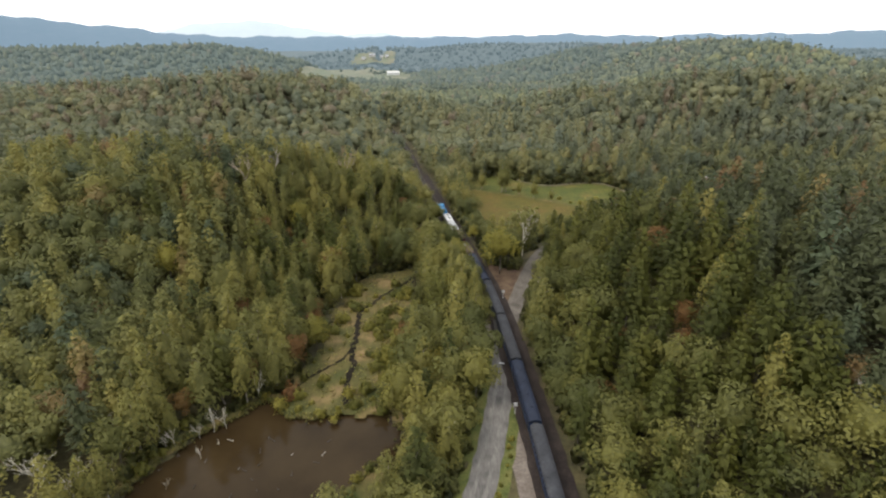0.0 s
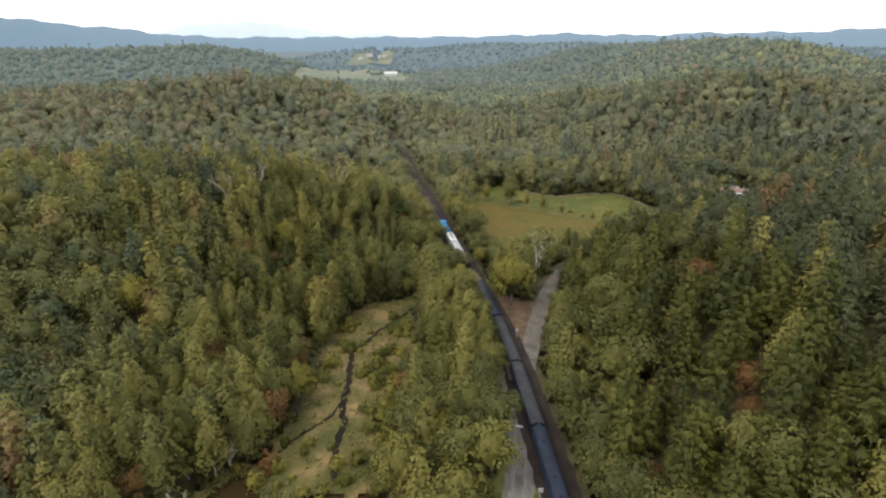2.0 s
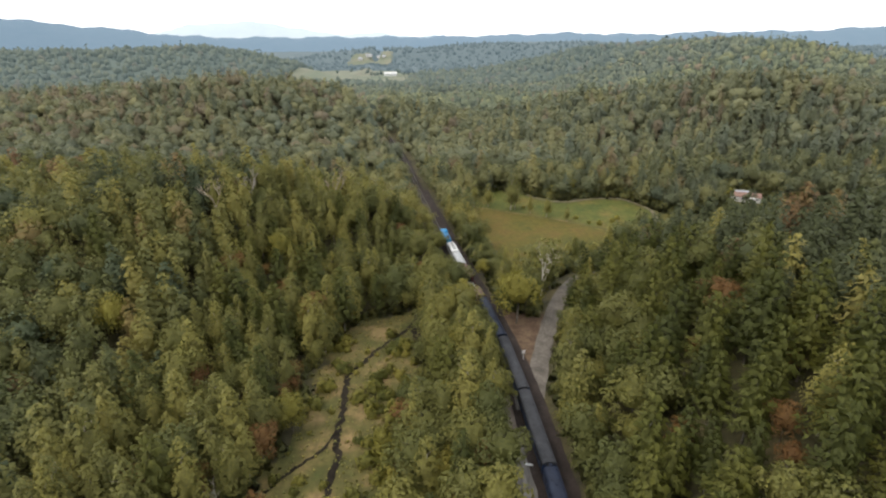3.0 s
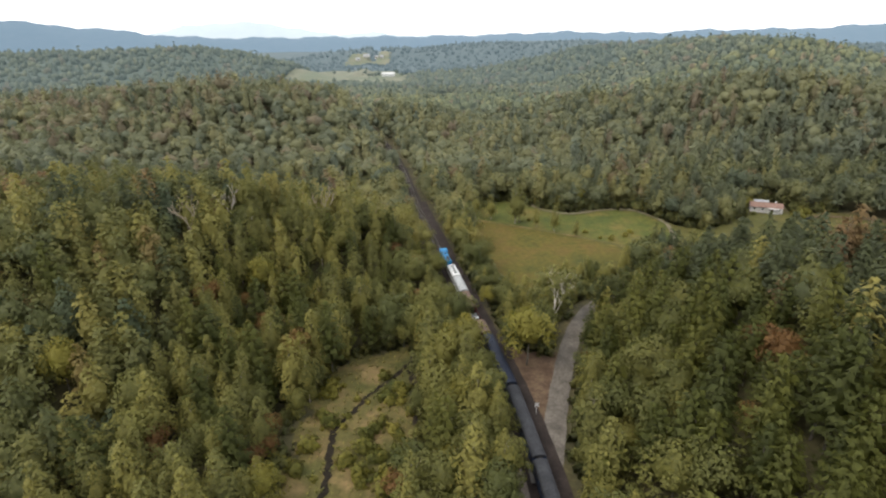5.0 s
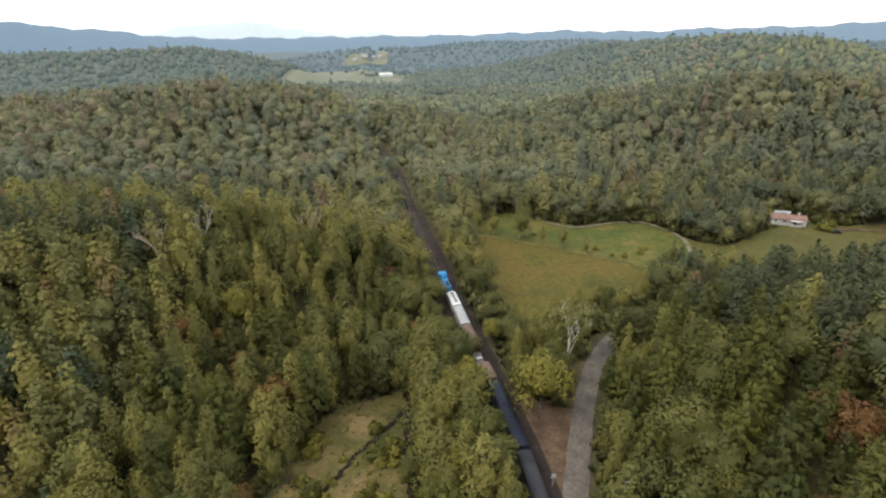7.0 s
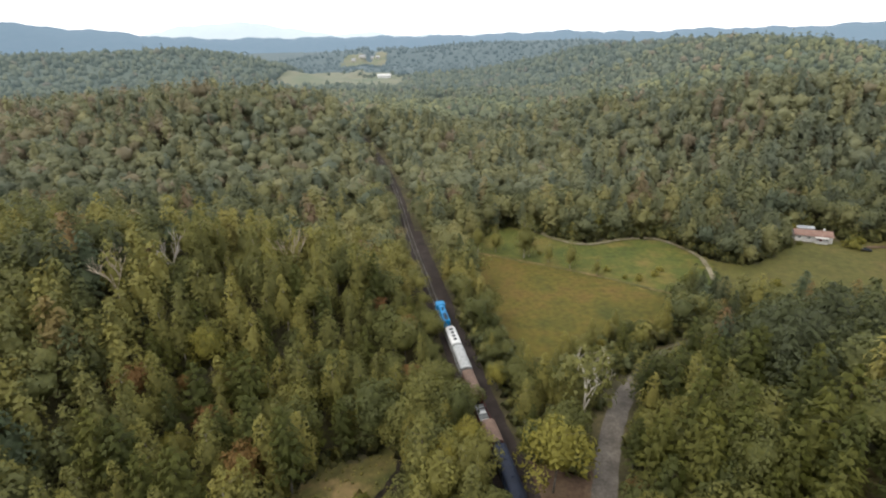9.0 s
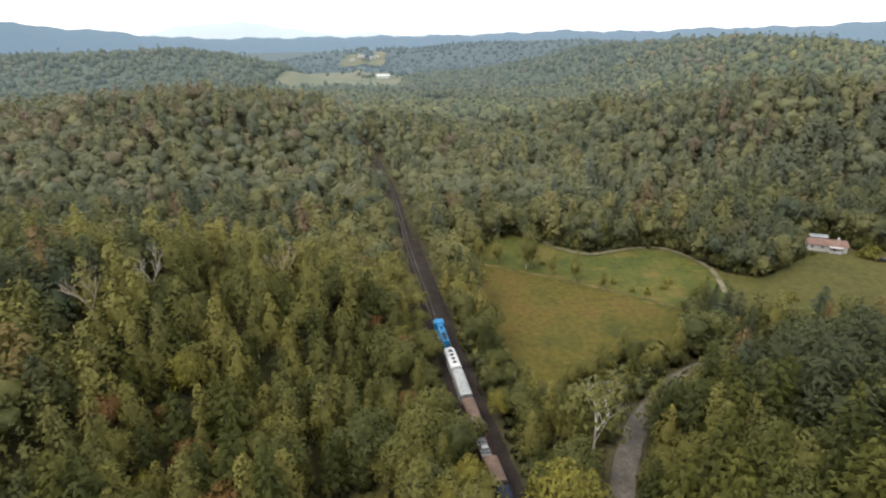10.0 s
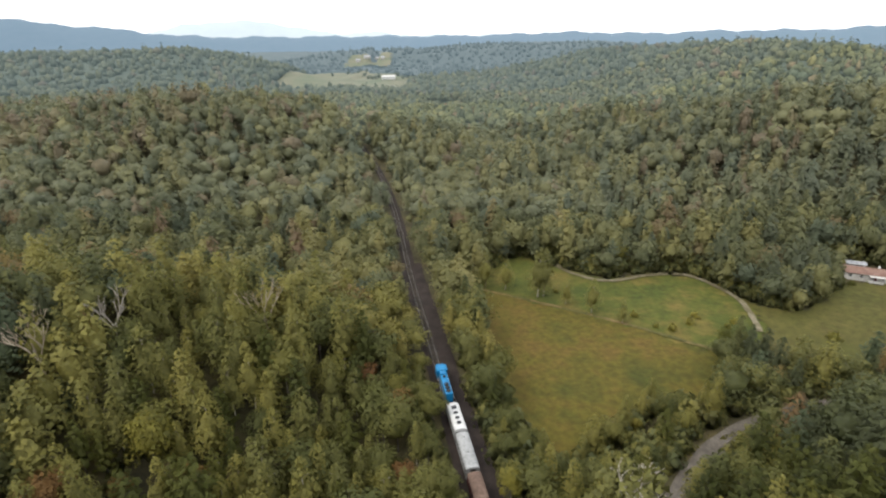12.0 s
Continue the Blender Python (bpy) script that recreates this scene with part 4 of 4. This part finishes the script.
for k in range(22):
    a, q = rng.uniform(0, 3.14), (rng.uniform(-66, -22), rng.uniform(84, 104))
    if inside(np.array([q[0]]), np.array([q[1]]), POND)[0]:
        bm = bmesh.new()
        L = rng.uniform(0.4, 1.6)
        rod(bm, (0, 0, 0), (L * math.cos(a), L * math.sin(a), rng.uniform(0.05, 0.5)), 0.1, 0.06, 6)
        bmesh.ops.create_icosphere(bm, subdivisions=1, radius=0.22, matrix=pose(0, 0, 0.02))
        ob = tagged(part("driftwood", bm, M_TIE if k % 6 else M_PALE), "waterlogged branch lying in the pond", "driftwood", "driftwood in the pond")
        ob.location = (q[0], q[1], -8.33)

# ---- railway ----
railway = tagged(new("railway_track"), "single steel railway track on dark ballast", "track", kind="structure")
seg = TRACK[(TRACK[:, 1] > -60) & (TRACK[:, 1] < 700)]
tdir = np.gradient(seg, axis=0)
tdir /= np.linalg.norm(tdir, axis=1)[:, None]
tnrm = np.stack([tdir[:, 1], -tdir[:, 0]], 1)
base = land(seg[:, 0], seg[:, 1]) + 0.46
for side in (-0.75, 0.75):
    prof = ((-0.07, 0.14), (-0.035, 0.3), (0.035, 0.3), (0.07, 0.14))
    v = np.stack([np.column_stack([seg + tnrm * (side + px), base + pz]) for px, pz in prof], 1).reshape(-1, 3)
    i = (np.arange(len(seg) - 1)[:, None] * 4 + np.arange(3)[None]).ravel()
    new("rail", grid_mesh("rail", v, np.stack([i, i + 1, i + 5, i + 4], 1), M_RAIL)).parent = railway
arc = np.concatenate([[0], np.cumsum(np.linalg.norm(np.diff(seg, axis=0), axis=1))])
ts = np.arange(0, arc[-1], 0.56)
tx, ty, tz = np.interp(ts, arc, seg[:, 0]), np.interp(ts, arc, seg[:, 1]), np.interp(ts, arc, base)
ndx, ndy = np.interp(ts, arc, tnrm[:, 0]), np.interp(ts, arc, tnrm[:, 1])
corner = np.array([(a, b, c) for c in (-0.05, 0.14) for a, b in ((-1.3, -0.12), (1.3, -0.12), (1.3, 0.12), (-1.3, 0.12))])
v = np.stack([np.column_stack([tx + ndx * a - ndy * b, ty + ndy * a + ndx * b, tz + c]) for a, b, c in corner], 1).reshape(-1, 3)
quad = np.array([(4, 5, 6, 7), (0, 1, 5, 4), (1, 2, 6, 5), (2, 3, 7, 6), (3, 0, 4, 7)])
ties = tagged(new("ties", grid_mesh("ties", v, (quad[None] + (np.arange(len(ts)) * 8)[:, None, None]).reshape(-1, 4), M_TIE)), "weathered wooden ties", kind="stuff")
ties.parent = railway

RAIL_TOP = 0.76


def on_track(y):
    """The pose at the railhead where the track passes y, facing along it."""
    x0, x1 = float(track_x(y - 4)), float(track_x(y + 4))
    a = math.degrees(math.atan2(x1 - x0, 8.0))
    return pose(float(track_x(y)), y, RAIL_TOP, 0, 0, -a)


def bogie(parent, y):
    t = part("truck", boxes((-1.05, -0.9, y - 1.5, y + 1.5, 0.35, 0.7), (0.9, 1.05, y - 1.5, y + 1.5, 0.35, 0.7), (-0.9, 0.9, y - 0.25, y + 0.25, 0.45, 0.75), bevel=0.03), M_BLACK, parent)
    for wy in (y - 1.05, y + 1.05):
        for wx_ in (-0.75, 0.75):
            bm = bmesh.new()
            rod(bm, (wx_ - 0.06, wy, 0.46), (wx_ + 0.06, wy, 0.46), 0.46, 0.46, 16)
            part("wheel", bm, M_RAIL, t)
    return t


def roof_profile(w, z0, z1, k=9):
    return [(w * math.cos(math.pi * i / k), z0 + (z1 - z0) * math.sin(math.pi * i / k) ** 0.8) for i in range(k + 1)]


def coach(y_mid, length, roof_mat, side_mat, label, vents=True, panes=None, mono=False):
    """A passenger coach: body, arched roof, windows, doors, vestibules, trucks."""
    root = tagged(new("passenger_coach"), label, "train car", "cars of the train")
    root.matrix_basis = on_track(y_mid)
    h = length / 2 - 0.35
    part("body", boxes((-1.5, 1.5, -h, h, 1.05, 3.45), bevel=0.05), side_mat, root)
    part("underframe", boxes((-1.3, 1.3, -h, h, 0.75, 1.08), (-1.0, 1.0, -h * 0.45, -h * 0.1, 0.35, 0.8), (-1.0, 1.0, h * 0.05, h * 0.4, 0.4, 0.8), bevel=0.03), M_BLACK, root)
    roof = part("roof", prism(roof_profile(1.56, 3.40, 4.15), -h - 0.05, h + 0.05), roof_mat, root, smooth_faces=False)
    for k, ry in enumerate(np.arange(-h + 1.2, h - 0.6, 2.4)):
        part("roof_seam", boxes((-1.0, 1.0, ry - 0.035, ry + 0.035, 3.98, 4.13)), roof_mat, roof)
        if vents and k % 2:
            part("roof_vent", boxes((-0.28, 0.28, ry + 0.8, ry + 1.5, 4.08, 4.30), bevel=0.05), roof_mat, roof)
    for s in (-1, 1):
        for wy in np.arange(-h + 2.2, h - 1.8, 1.55):
            part("window", boxes((s * 1.495 - 0.02, s * 1.495 + 0.02, wy, wy + 1.05, 2.15, 2.95)), M_GLASS, root)
        part("door", boxes((s * 1.5 - 0.02, s * 1.5 + 0.02, -h + 0.5, -h + 1.35, 1.15, 3.25)), M_BLACK, root)
    for s in (-1, 1):
        part("diaphragm", boxes((-0.6, 0.6, s * (h + 0.14) - 0.16, s * (h + 0.14) + 0.16, 1.1, 3.55), bevel=0.04), M_BLACK, root)
        bogie(root, s * (h - 2.4 if length > 16 else h - 1.9))
    return root


def locomotive(y_mid):
    root = tagged(new("locomotive"), "bright blue diesel locomotive with white-trimmed cab", "locomotive")
    root.matrix_basis = on_track(y_mid)
    part("underframe", boxes((-1.5, 1.5, -8, 8, 1.05, 1.4), (-1.45, 1.45, -8.2, -7.9, 0.4, 1.4), (-1.45, 1.45, 7.9, 8.2, 0.4, 1.4), bevel=0.03), M_BLACK, root)
    part("fuel_tank", boxes((-1.35, 1.35, -2.0, 2.0, 0.35, 1.05), bevel=0.2), M_BLACK, root)
    hood = part("long_hood", boxes((-0.95, 0.95, -7.4, 3.0, 1.4, 4.05), bevel=0.12), M_BLUE, root)
    part("short_hood", boxes((-0.95, 0.95, 5.4, 7.5, 1.4, 3.15), bevel=0.15), M_BLUE, root)
    cab = part("cab", boxes((-1.5, 1.5, 3.0, 5.4, 1.4, 4.0), bevel=0.08), M_BLUE, root)
    part("cab_roof", prism(roof_profile(1.55, 3.98, 4.3), 2.9, 5.55), M_BLUE, cab)
    for wx_ in (-0.75, 0.75):
        part("windshield", boxes((wx_ - 0.5, wx_ + 0.5, 5.38, 5.42, 3.2, 3.8)), M_GLASS, cab)
        part("side_window", boxes((2 * wx_ - 0.02, 2 * wx_ + 0.02, 3.6, 4.9, 3.0, 3.7)), M_GLASS, cab)
    for fy in (-6.2, -4.8, -3.4):
        bm = bmesh.new()
        rod(bm, (0, fy, 4.0), (0, fy, 4.26), 0.62, 0.58, 18)
        part("roof_fan", bm, M_BLACK, hood)
    part("exhaust_stack", boxes((-0.25, 0.25, -0.4, 0.4, 4.0, 4.42), bevel=0.04), M_BLACK, hood)
    part("air_filter_box", boxes((-0.8, 0.8, 1.0, 2.4, 4.0, 4.3), bevel=0.06), M_BLUE, hood)
    part("white_stripe", boxes((-0.965, 0.965, -7.3, 2.9, 2.3, 2.5)), M_WHITE, hood)
    for s in (-1, 1):
        bm = bmesh.new()
        for py in np.arange(-7.4, 3.0, 1.7):
            rod(bm, (s * 1.42, py, 1.4), (s * 1.42, py, 2.4), 0.025, 0.025, 5)
        rod(bm, (s * 1.42, -7.4, 2.4), (s * 1.42, 3.0, 2.4), 0.025, 0.025, 5)
        part("handrail", bm, M_WHITE, root)
        bogie(root, s * 5.2)
    return root


def streamliner(y_mid, length):
    root = tagged(new("locomotive"), "white and silver streamlined diesel unit with dark roof grilles", "locomotive")
    root.matrix_basis = on_track(y_mid)
    h = length / 2 - 0.3
    part("underframe", boxes((-1.35, 1.35, -h, h, 0.6, 1.1), bevel=0.04), M_BLACK, root)
    part("body", boxes((-1.5, 1.5, -h, h - 1.3, 1.05, 3.5), bevel=0.1), M_SILVER, root)
    part("nose", boxes((-1.45, 1.45, h - 1.4, h, 1.05, 2.9), bevel=0.45), M_WHITE, root)
    roof = part("roof", prism(roof_profile(1.54, 3.42, 4.25), -h, h - 1.9), M_WHITE, root)
    part("windshield", boxes((-1.2, 1.2, h - 1.34, h - 1.26, 2.9, 3.5)), M_GLASS, root)
    for gy in (-3.6, -1.8, 0.0):
        bm = bmesh.new()
        rod(bm, (0, gy, 4.1), (0, gy, 4.34), 0.6, 0.55, 16)
        part("roof_fan", bm, M_DARKROOF, roof)
    part("roof_hatch", boxes((-0.6, 0.6, 1.4, 2.6, 4.1, 4.36), bevel=0.05), M_DARKROOF, roof)
    for s in (-1, 1):
        part("side_grille", boxes((s * 1.5 - 0.025, s * 1.5 + 0.025, -h + 1, h - 3, 2.7, 3.3)), M_DARKROOF, root)
        bogie(root, s * (h - 1.9))
    return root


def open_car(y_mid, length):
    root = tagged(new("flat_car"), "maroon open-air car with white benches and railings", "train car", "cars of the train")
    root.matrix_basis = on_track(y_mid)
    h = length / 2 - 0.3
    part("deck", boxes((-1.45, 1.45, -h, h, 0.95, 1.25), bevel=0.03), M_TANROOF, root)
    for s in (-1, 1):
        part("side_wall", boxes((s * 1.42 - 0.05, s * 1.42 + 0.05, -h, h, 1.25, 2.3)), M_MAROON, root)
        bogie(root, s * (h - 1.3))
    for by in np.arange(-h + 0.7, h - 0.4, 1.15):
        part("bench", boxes((-1.1, 1.1, by - 0.22, by + 0.22, 1.62, 1.72), (-1.0, -0.9, by - 0.2, by + 0.2, 1.25, 1.62), (0.9, 1.0, by - 0.2, by + 0.2, 1.25, 1.62), (-1.1, 1.1, by + 0.2, by + 0.27, 1.7, 2.2)), M_SILVER, root)
    part("table", boxes((-0.8, 0.8, -0.5, 0.5, 2.2, 2.28), (-0.1, 0.1, -0.1, 0.1, 1.25, 2.2)), M_WHITE, root)
    return root


locomotive(253.4)
streamliner(238.6, 12.0)
coach(226.6, 11.6, M_SILVER, M_SILVER, "dull silver short coach behind the locomotives")
coach(214.8, 11.2, M_TANROOF, M_MAROON, "maroon short coach with a tan-brown roof", vents=False)
open_car(205.0, 8.0)
coach(197.0, 7.6, M_TANROOF, M_MAROON, "maroon short coach with a faded brown roof", vents=False)
coach(180.8, 24.4, M_NAVY, M_NAVYSIDE, "long navy-blue coach with a dark blue roof")
coach(156.1, 24.4, M_DARKROOF, M_NAVYSIDE, "long dark grey-roofed coach", vents=False)
coach(131.4, 24.4, M_DARKROOF, M_NAVYSIDE, "long dark grey-roofed coach", vents=False)
coach(106.6, 24.4, M_NAVY, M_NAVYSIDE, "long navy-blue coach with a dark blue roof")
coach(81.8, 24.4, M_DARKROOF, M_NAVYSIDE, "long dark grey-roofed coach", vents=False)
coach(57.0, 24.4, M_SILVER, M_SILVER, "long pale grey-roofed coach at the rear", vents=False)


# ---- crossing ----
def crossbuck(x, y, turn):
    root = tagged(new("crossbuck_sign"), "white railway crossing sign with crossed blades on a post", "sign", "crossing signs")
    root.matrix_basis = pose(x, y, float(land(x, y)) + 0.1, 0, 0, turn)
    bm = bmesh.new()
    rod(bm, (0, 0, -0.2), (0, 0, 3.6), 0.07, 0.07, 8)
    part("post", bm, M_WHITE, root)
    for a in (45, -45):
        bm = boxes((-0.72, 0.72, -0.02, 0.02, -0.13, 0.13))
        bm.transform(pose(0, -0.09 - (0.03 if a > 0 else 0), 2.95, 0, a, 0))
        part("blade", bm, M_WHITE, root)
    return root


crossbuck(17.2, 102.5, 4)
crossbuck(20.6, 162.5, 4)
bm = boxes((-1.2, 1.2, -0.3, 0.3, 0, 0.02))
bm.transform(pose(16.6, 123.5, 0.335, 0, 0, -14))
tagged(part("stop_line", bm, M_WHITE), "worn white painted stop line before the crossing", "road marking", kind="structure")
bm = boxes((-3.2, 3.2, -1.9, -0.85, 0, 0.14), (-3.2, 3.2, -0.6, 0.6, 0, 0.14), (-3.2, 3.2, 0.85, 1.9, 0, 0.14), bevel=0.02)
bm.transform(pose(float(track_x(144)), 144, 0.62, 0, 0, 90))
tagged(part("crossing_planks", bm, M_ASPHALT), "worn asphalt level crossing between the rails", "crossing", kind="structure")


# ---- house and far farm ----
def house(name, x, y, z, w, d, wall_h, rise, turn, wall, roof_m, label, windows=4, chimney=True, porch=True):
    root = tagged(new(name), label, "house")
    root.matrix_basis = pose(x, y, z, 0, 0, turn)
    part("wall", boxes((-w / 2, w / 2, -d / 2, d / 2, -0.6, wall_h)), wall, root)
    k = d / 2 + 0.5
    bm = prism(((-k, wall_h - 0.05), (0, wall_h + rise), (k, wall_h - 0.05), (k - 0.1, wall_h - 0.2), (0, wall_h + rise - 0.25), (-k + 0.1, wall_h - 0.2)), -w / 2 - 0.4, w / 2 + 0.4)
    bm.transform(pose(0, 0, 0, 0, 0, 90))
    roof = part("roof", bm, roof_m, root)
    part("gable", prism_gable(w, d, wall_h, rise), wall, root)
    for i in range(windows):
        cx = -w / 2 + w * (i + 0.5) / windows
        win = part("window", boxes((cx - 0.55, cx + 0.55, -d / 2 - 0.03, -d / 2 + 0.02, 1.0, 2.1)), M_GLASS, root)
        part("frame", boxes((cx - 0.65, cx + 0.65, -d / 2 - 0.05, -d / 2, 2.1, 2.2), (cx - 0.65, cx + 0.65, -d / 2 - 0.05, -d / 2, 0.9, 1.0), (cx - 0.04, cx + 0.04, -d / 2 - 0.05, -d / 2, 1.0, 2.1)), M_WHITE, win)
    if porch:
        p = part("porch", boxes((0.5, 5.5, -d / 2 - 2.4, -d / 2, -0.2, 0.15), (0.6, 0.75, -d / 2 - 2.3, -d / 2 - 2.15, 0.15, 2.4), (5.25, 5.4, -d / 2 - 2.3, -d / 2 - 2.15, 0.15, 2.4), (0.3, 5.7, -d / 2 - 2.6, -d / 2, 2.4, 2.52)), M_SIDING, root)
        part("door", boxes((2.5, 3.45, -d / 2 - 0.04, -d / 2 + 0.02, 0.1, 2.1)), M_MAROON, root)
        part("railing", boxes((0.6, 5.4, -d / 2 - 2.3, -d / 2 - 2.24, 0.9, 1.0), (0.6, 5.4, -d / 2 - 2.3, -d / 2 - 2.24, 0.35, 0.42)), M_WHITE, p)
    if chimney:
        part("chimney", boxes((w * 0.28, w * 0.28 + 0.8, 0.2, 1.0, wall_h, wall_h + rise + 0.7), bevel=0.03), M_WHITE, roof)
    return root


def prism_gable(w, d, wall_h, rise):
    bm = prism(((-d / 2, wall_h - 0.02), (0, wall_h + rise - 0.28), (d / 2, wall_h - 0.02)), -w / 2 + 0.02, w / 2 - 0.02)
    bm.transform(pose(0, 0, 0, 0, 0, 90))
    return bm


hz = float(land(178, 337)) + 0.6
house("house", 178, 338, hz, 15.5, 8.0, 2.7, 1.7, -22, M_SIDING, M_SHINGLE, "white single-storey ranch house with a red-brown shingle roof")
house("shed", 180.5, 347, float(land(180.5, 346)) + 0.6, 7.0, 4.0, 2.4, 0.6, -22, M_SIDING, M_METALROOF, "small shed with a pale metal roof behind the house", 0, False, False)


def parked_car(x, y, turn):
    root = tagged(new("car"), "dark parked car on the lawn beside the house", "car")
    root.matrix_basis = pose(x, y, float(land(x, y)) + 0.4, 0, 0, turn)
    body = part("body", boxes((-0.9, 0.9, -2.2, 2.2, 0.35, 0.95), bevel=0.15), M_BLACK, root)
    part("cabin", prism(((-0.8, 0.9), (-0.65, 1.45), (0.65, 1.45), (0.8, 0.9)), -1.2, 0.9), M_GLASS, body)
    for wx_ in (-0.8, 0.8):
        for wy in (-1.35, 1.35):
            bm = bmesh.new()
            rod(bm, (wx_ - 0.1, wy, 0.33), (wx_ + 0.1, wy, 0.33), 0.33, 0.33, 14)
            part("wheel", bm, M_BLACK, root)


parked_car(193.5, 323, 60)
tagged(ribbon("driveway", densify(np.array([(197, 327), (206, 326), (216, 320), (226, 312)], float), 2.0), 1.5, 1.5, 0.65, M_DIRT, cols=3), "pale gravel driveway beside the house", "driveway")

fz = float(land(-140, 1560))
# far grassland glows a little, haze painted into its material
tagged(patch("far_pasture", FARM, 4.0, M_FARM, 8.0, 4.0), "pale farm pasture in the far valley with painted haze glow", "pasture")
tagged(patch("hill_meadow", [(-330, 1975), (-175, 1975), (-180, 2115), (-320, 2115)], 16.0, M_FARM, 8.0, 8.0), "pale green meadow round the far farmhouses with painted haze glow", "meadow")
tagged(patch("stubble_field", [(-28, 925), (40, 925), (45, 975), (-25, 985)], 1.5, M_DIRT, 4.0, 3.0), "small brown clearing in the far woods", "field")
house("barn", -140, 1560, fz + 4.0, 34, 16, 6, 4, 8, M_WHITE, M_WHITE, "long white farm building with a bright metal roof", 0, False, False)
for hx, hy, w in ((-262, 2075, 22), (-225, 2085, 16), (-290, 2050, 14), (-205, 2050, 12)):
    house("farmhouse", hx, hy, float(land(hx, hy)) + 16.0, w, 11, 6, 4, 15, M_SIDING, M_METALROOF, "white farmhouse on the far hillside", 3, False, False)

hx, hy = np.array([-172.0, -182, -165, -190, -176, -300, -240, -120, -105, -210, -280, -262, -244, -226]), np.array([1545, 1552, 1560, 1549, 1570, 1640, 1700, 1600, 1580, 1620, 1775, 1778, 1776, 1781])
woods("farm_trees", hx, hy, np.ones(len(hx), int), 60, 0.07, 1.2, "hedgerow trees beside the far farm with painted haze glow", M_WOODHAZE)

# ---- distance ----
# far hills as one sheet, their blue-green haze painted on as glow
gx, gy = stretch_axis(-600, 700, 14, -4000, 4000, 1.05), stretch_axis(1610, 2500, 20, 1610, 4000, 1.05)
X, Y = np.meshgrid(gx, gy)
xr, yr = X.ravel(), Y.ravel()
top = land(xr, yr) + 9 + 4 * (yr > 2450) + rng.uniform(-3.0, 3.0, len(xr)) + 3 * wobble(xr, yr, 35, 0.7)
top = np.where(inside(xr, yr, FARM), -60, top)
i = (np.arange(len(gy) - 1)[:, None] * len(gx) + np.arange(len(gx) - 1)[None]).ravel()
tagged(new("backdrop", grid_mesh("backdrop", np.column_stack([xr, yr, top]), np.stack([i, i + 1, i + len(gx) + 1, i + len(gx)], 1), M_FAR1, flat=False)), "wooded hills of the distance with painted blue-green haze glow", "hills", kind="structure")


# added filler sheet in the haze material, closes gaps between far crowns
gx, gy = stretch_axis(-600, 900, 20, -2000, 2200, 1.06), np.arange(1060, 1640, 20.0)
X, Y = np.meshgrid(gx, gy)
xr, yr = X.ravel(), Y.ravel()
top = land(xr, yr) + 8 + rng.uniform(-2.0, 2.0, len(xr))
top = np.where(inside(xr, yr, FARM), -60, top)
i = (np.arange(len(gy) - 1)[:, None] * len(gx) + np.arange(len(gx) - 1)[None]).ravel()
tagged(new("backdrop", grid_mesh("backdrop", np.column_stack([xr, yr, top]), np.stack([i, i + 1, i + len(gx) + 1, i + len(gx)], 1), M_WOODHAZE, flat=False)), "added haze-coloured glowing sheet filling gaps under the hazy tree crowns", "hills", kind="structure")


# second filler sheet, haze-tinted, hides bare ground below the floating crowns
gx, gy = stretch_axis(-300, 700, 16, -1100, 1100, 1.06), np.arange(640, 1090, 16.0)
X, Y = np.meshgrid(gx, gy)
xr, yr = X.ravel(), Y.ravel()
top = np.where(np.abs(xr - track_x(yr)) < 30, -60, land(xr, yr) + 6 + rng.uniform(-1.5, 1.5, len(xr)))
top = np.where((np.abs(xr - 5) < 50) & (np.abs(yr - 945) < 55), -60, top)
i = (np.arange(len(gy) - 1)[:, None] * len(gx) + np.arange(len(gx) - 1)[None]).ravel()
tagged(new("backdrop", grid_mesh("backdrop", np.column_stack([xr, yr, top]), np.stack([i, i + 1, i + len(gx) + 1, i + len(gx)], 1), M_WOODFAR, flat=False)), "added haze-tinted glowing sheet filling gaps under the far tree crowns", "hills", kind="structure")


def ridge(name, radius, height, material, label, seed):
    """A far range: its outline rises and falls along an arc."""
    az = np.linspace(-1.1, 1.1, 420)
    z = height(az) + radius * (0.0012 * np.sin(az * 61 + seed) + 0.0009 * np.sin(az * 143 + 2 * seed) + 0.0004 * np.sin(az * 377))
    rows = [np.column_stack([(radius + o) * np.sin(az), (radius + o) * np.cos(az), np.full(len(az), -80.0) if k == 0 else z * k]) for k, o in ((0, -250), (0.6, -120), (1.0, 0))]
    v = np.stack(rows, 1).reshape(-1, 3)
    i = (np.arange(len(az) - 1)[:, None] * 3 + np.arange(2)[None]).ravel()
    tagged(new(name, grid_mesh(name, v, np.stack([i, i + 3, i + 4, i + 1], 1), material, flat=False)), label, "mountains", kind="structure")


def hump(az, centre, width, high):
    return high * np.exp(-((az - centre) / width) ** 2)


# both ranges get their blue and pale haze from emissive colour
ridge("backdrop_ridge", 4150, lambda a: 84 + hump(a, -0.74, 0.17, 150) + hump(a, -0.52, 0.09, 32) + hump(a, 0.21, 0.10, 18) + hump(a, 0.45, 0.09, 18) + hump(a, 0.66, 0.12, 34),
      M_FAR2, "mountain ridge on the horizon with painted blue haze glow", 1.0)
ridge("backdrop_mountains", 4650, lambda a: 88 + hump(a, -0.30, 0.09, 95) + hump(a, -0.40, 0.07, 60) + hump(a, -0.12, 0.05, 25), M_FAR3, "pale mountains with haze painted in as glow", 2.0)
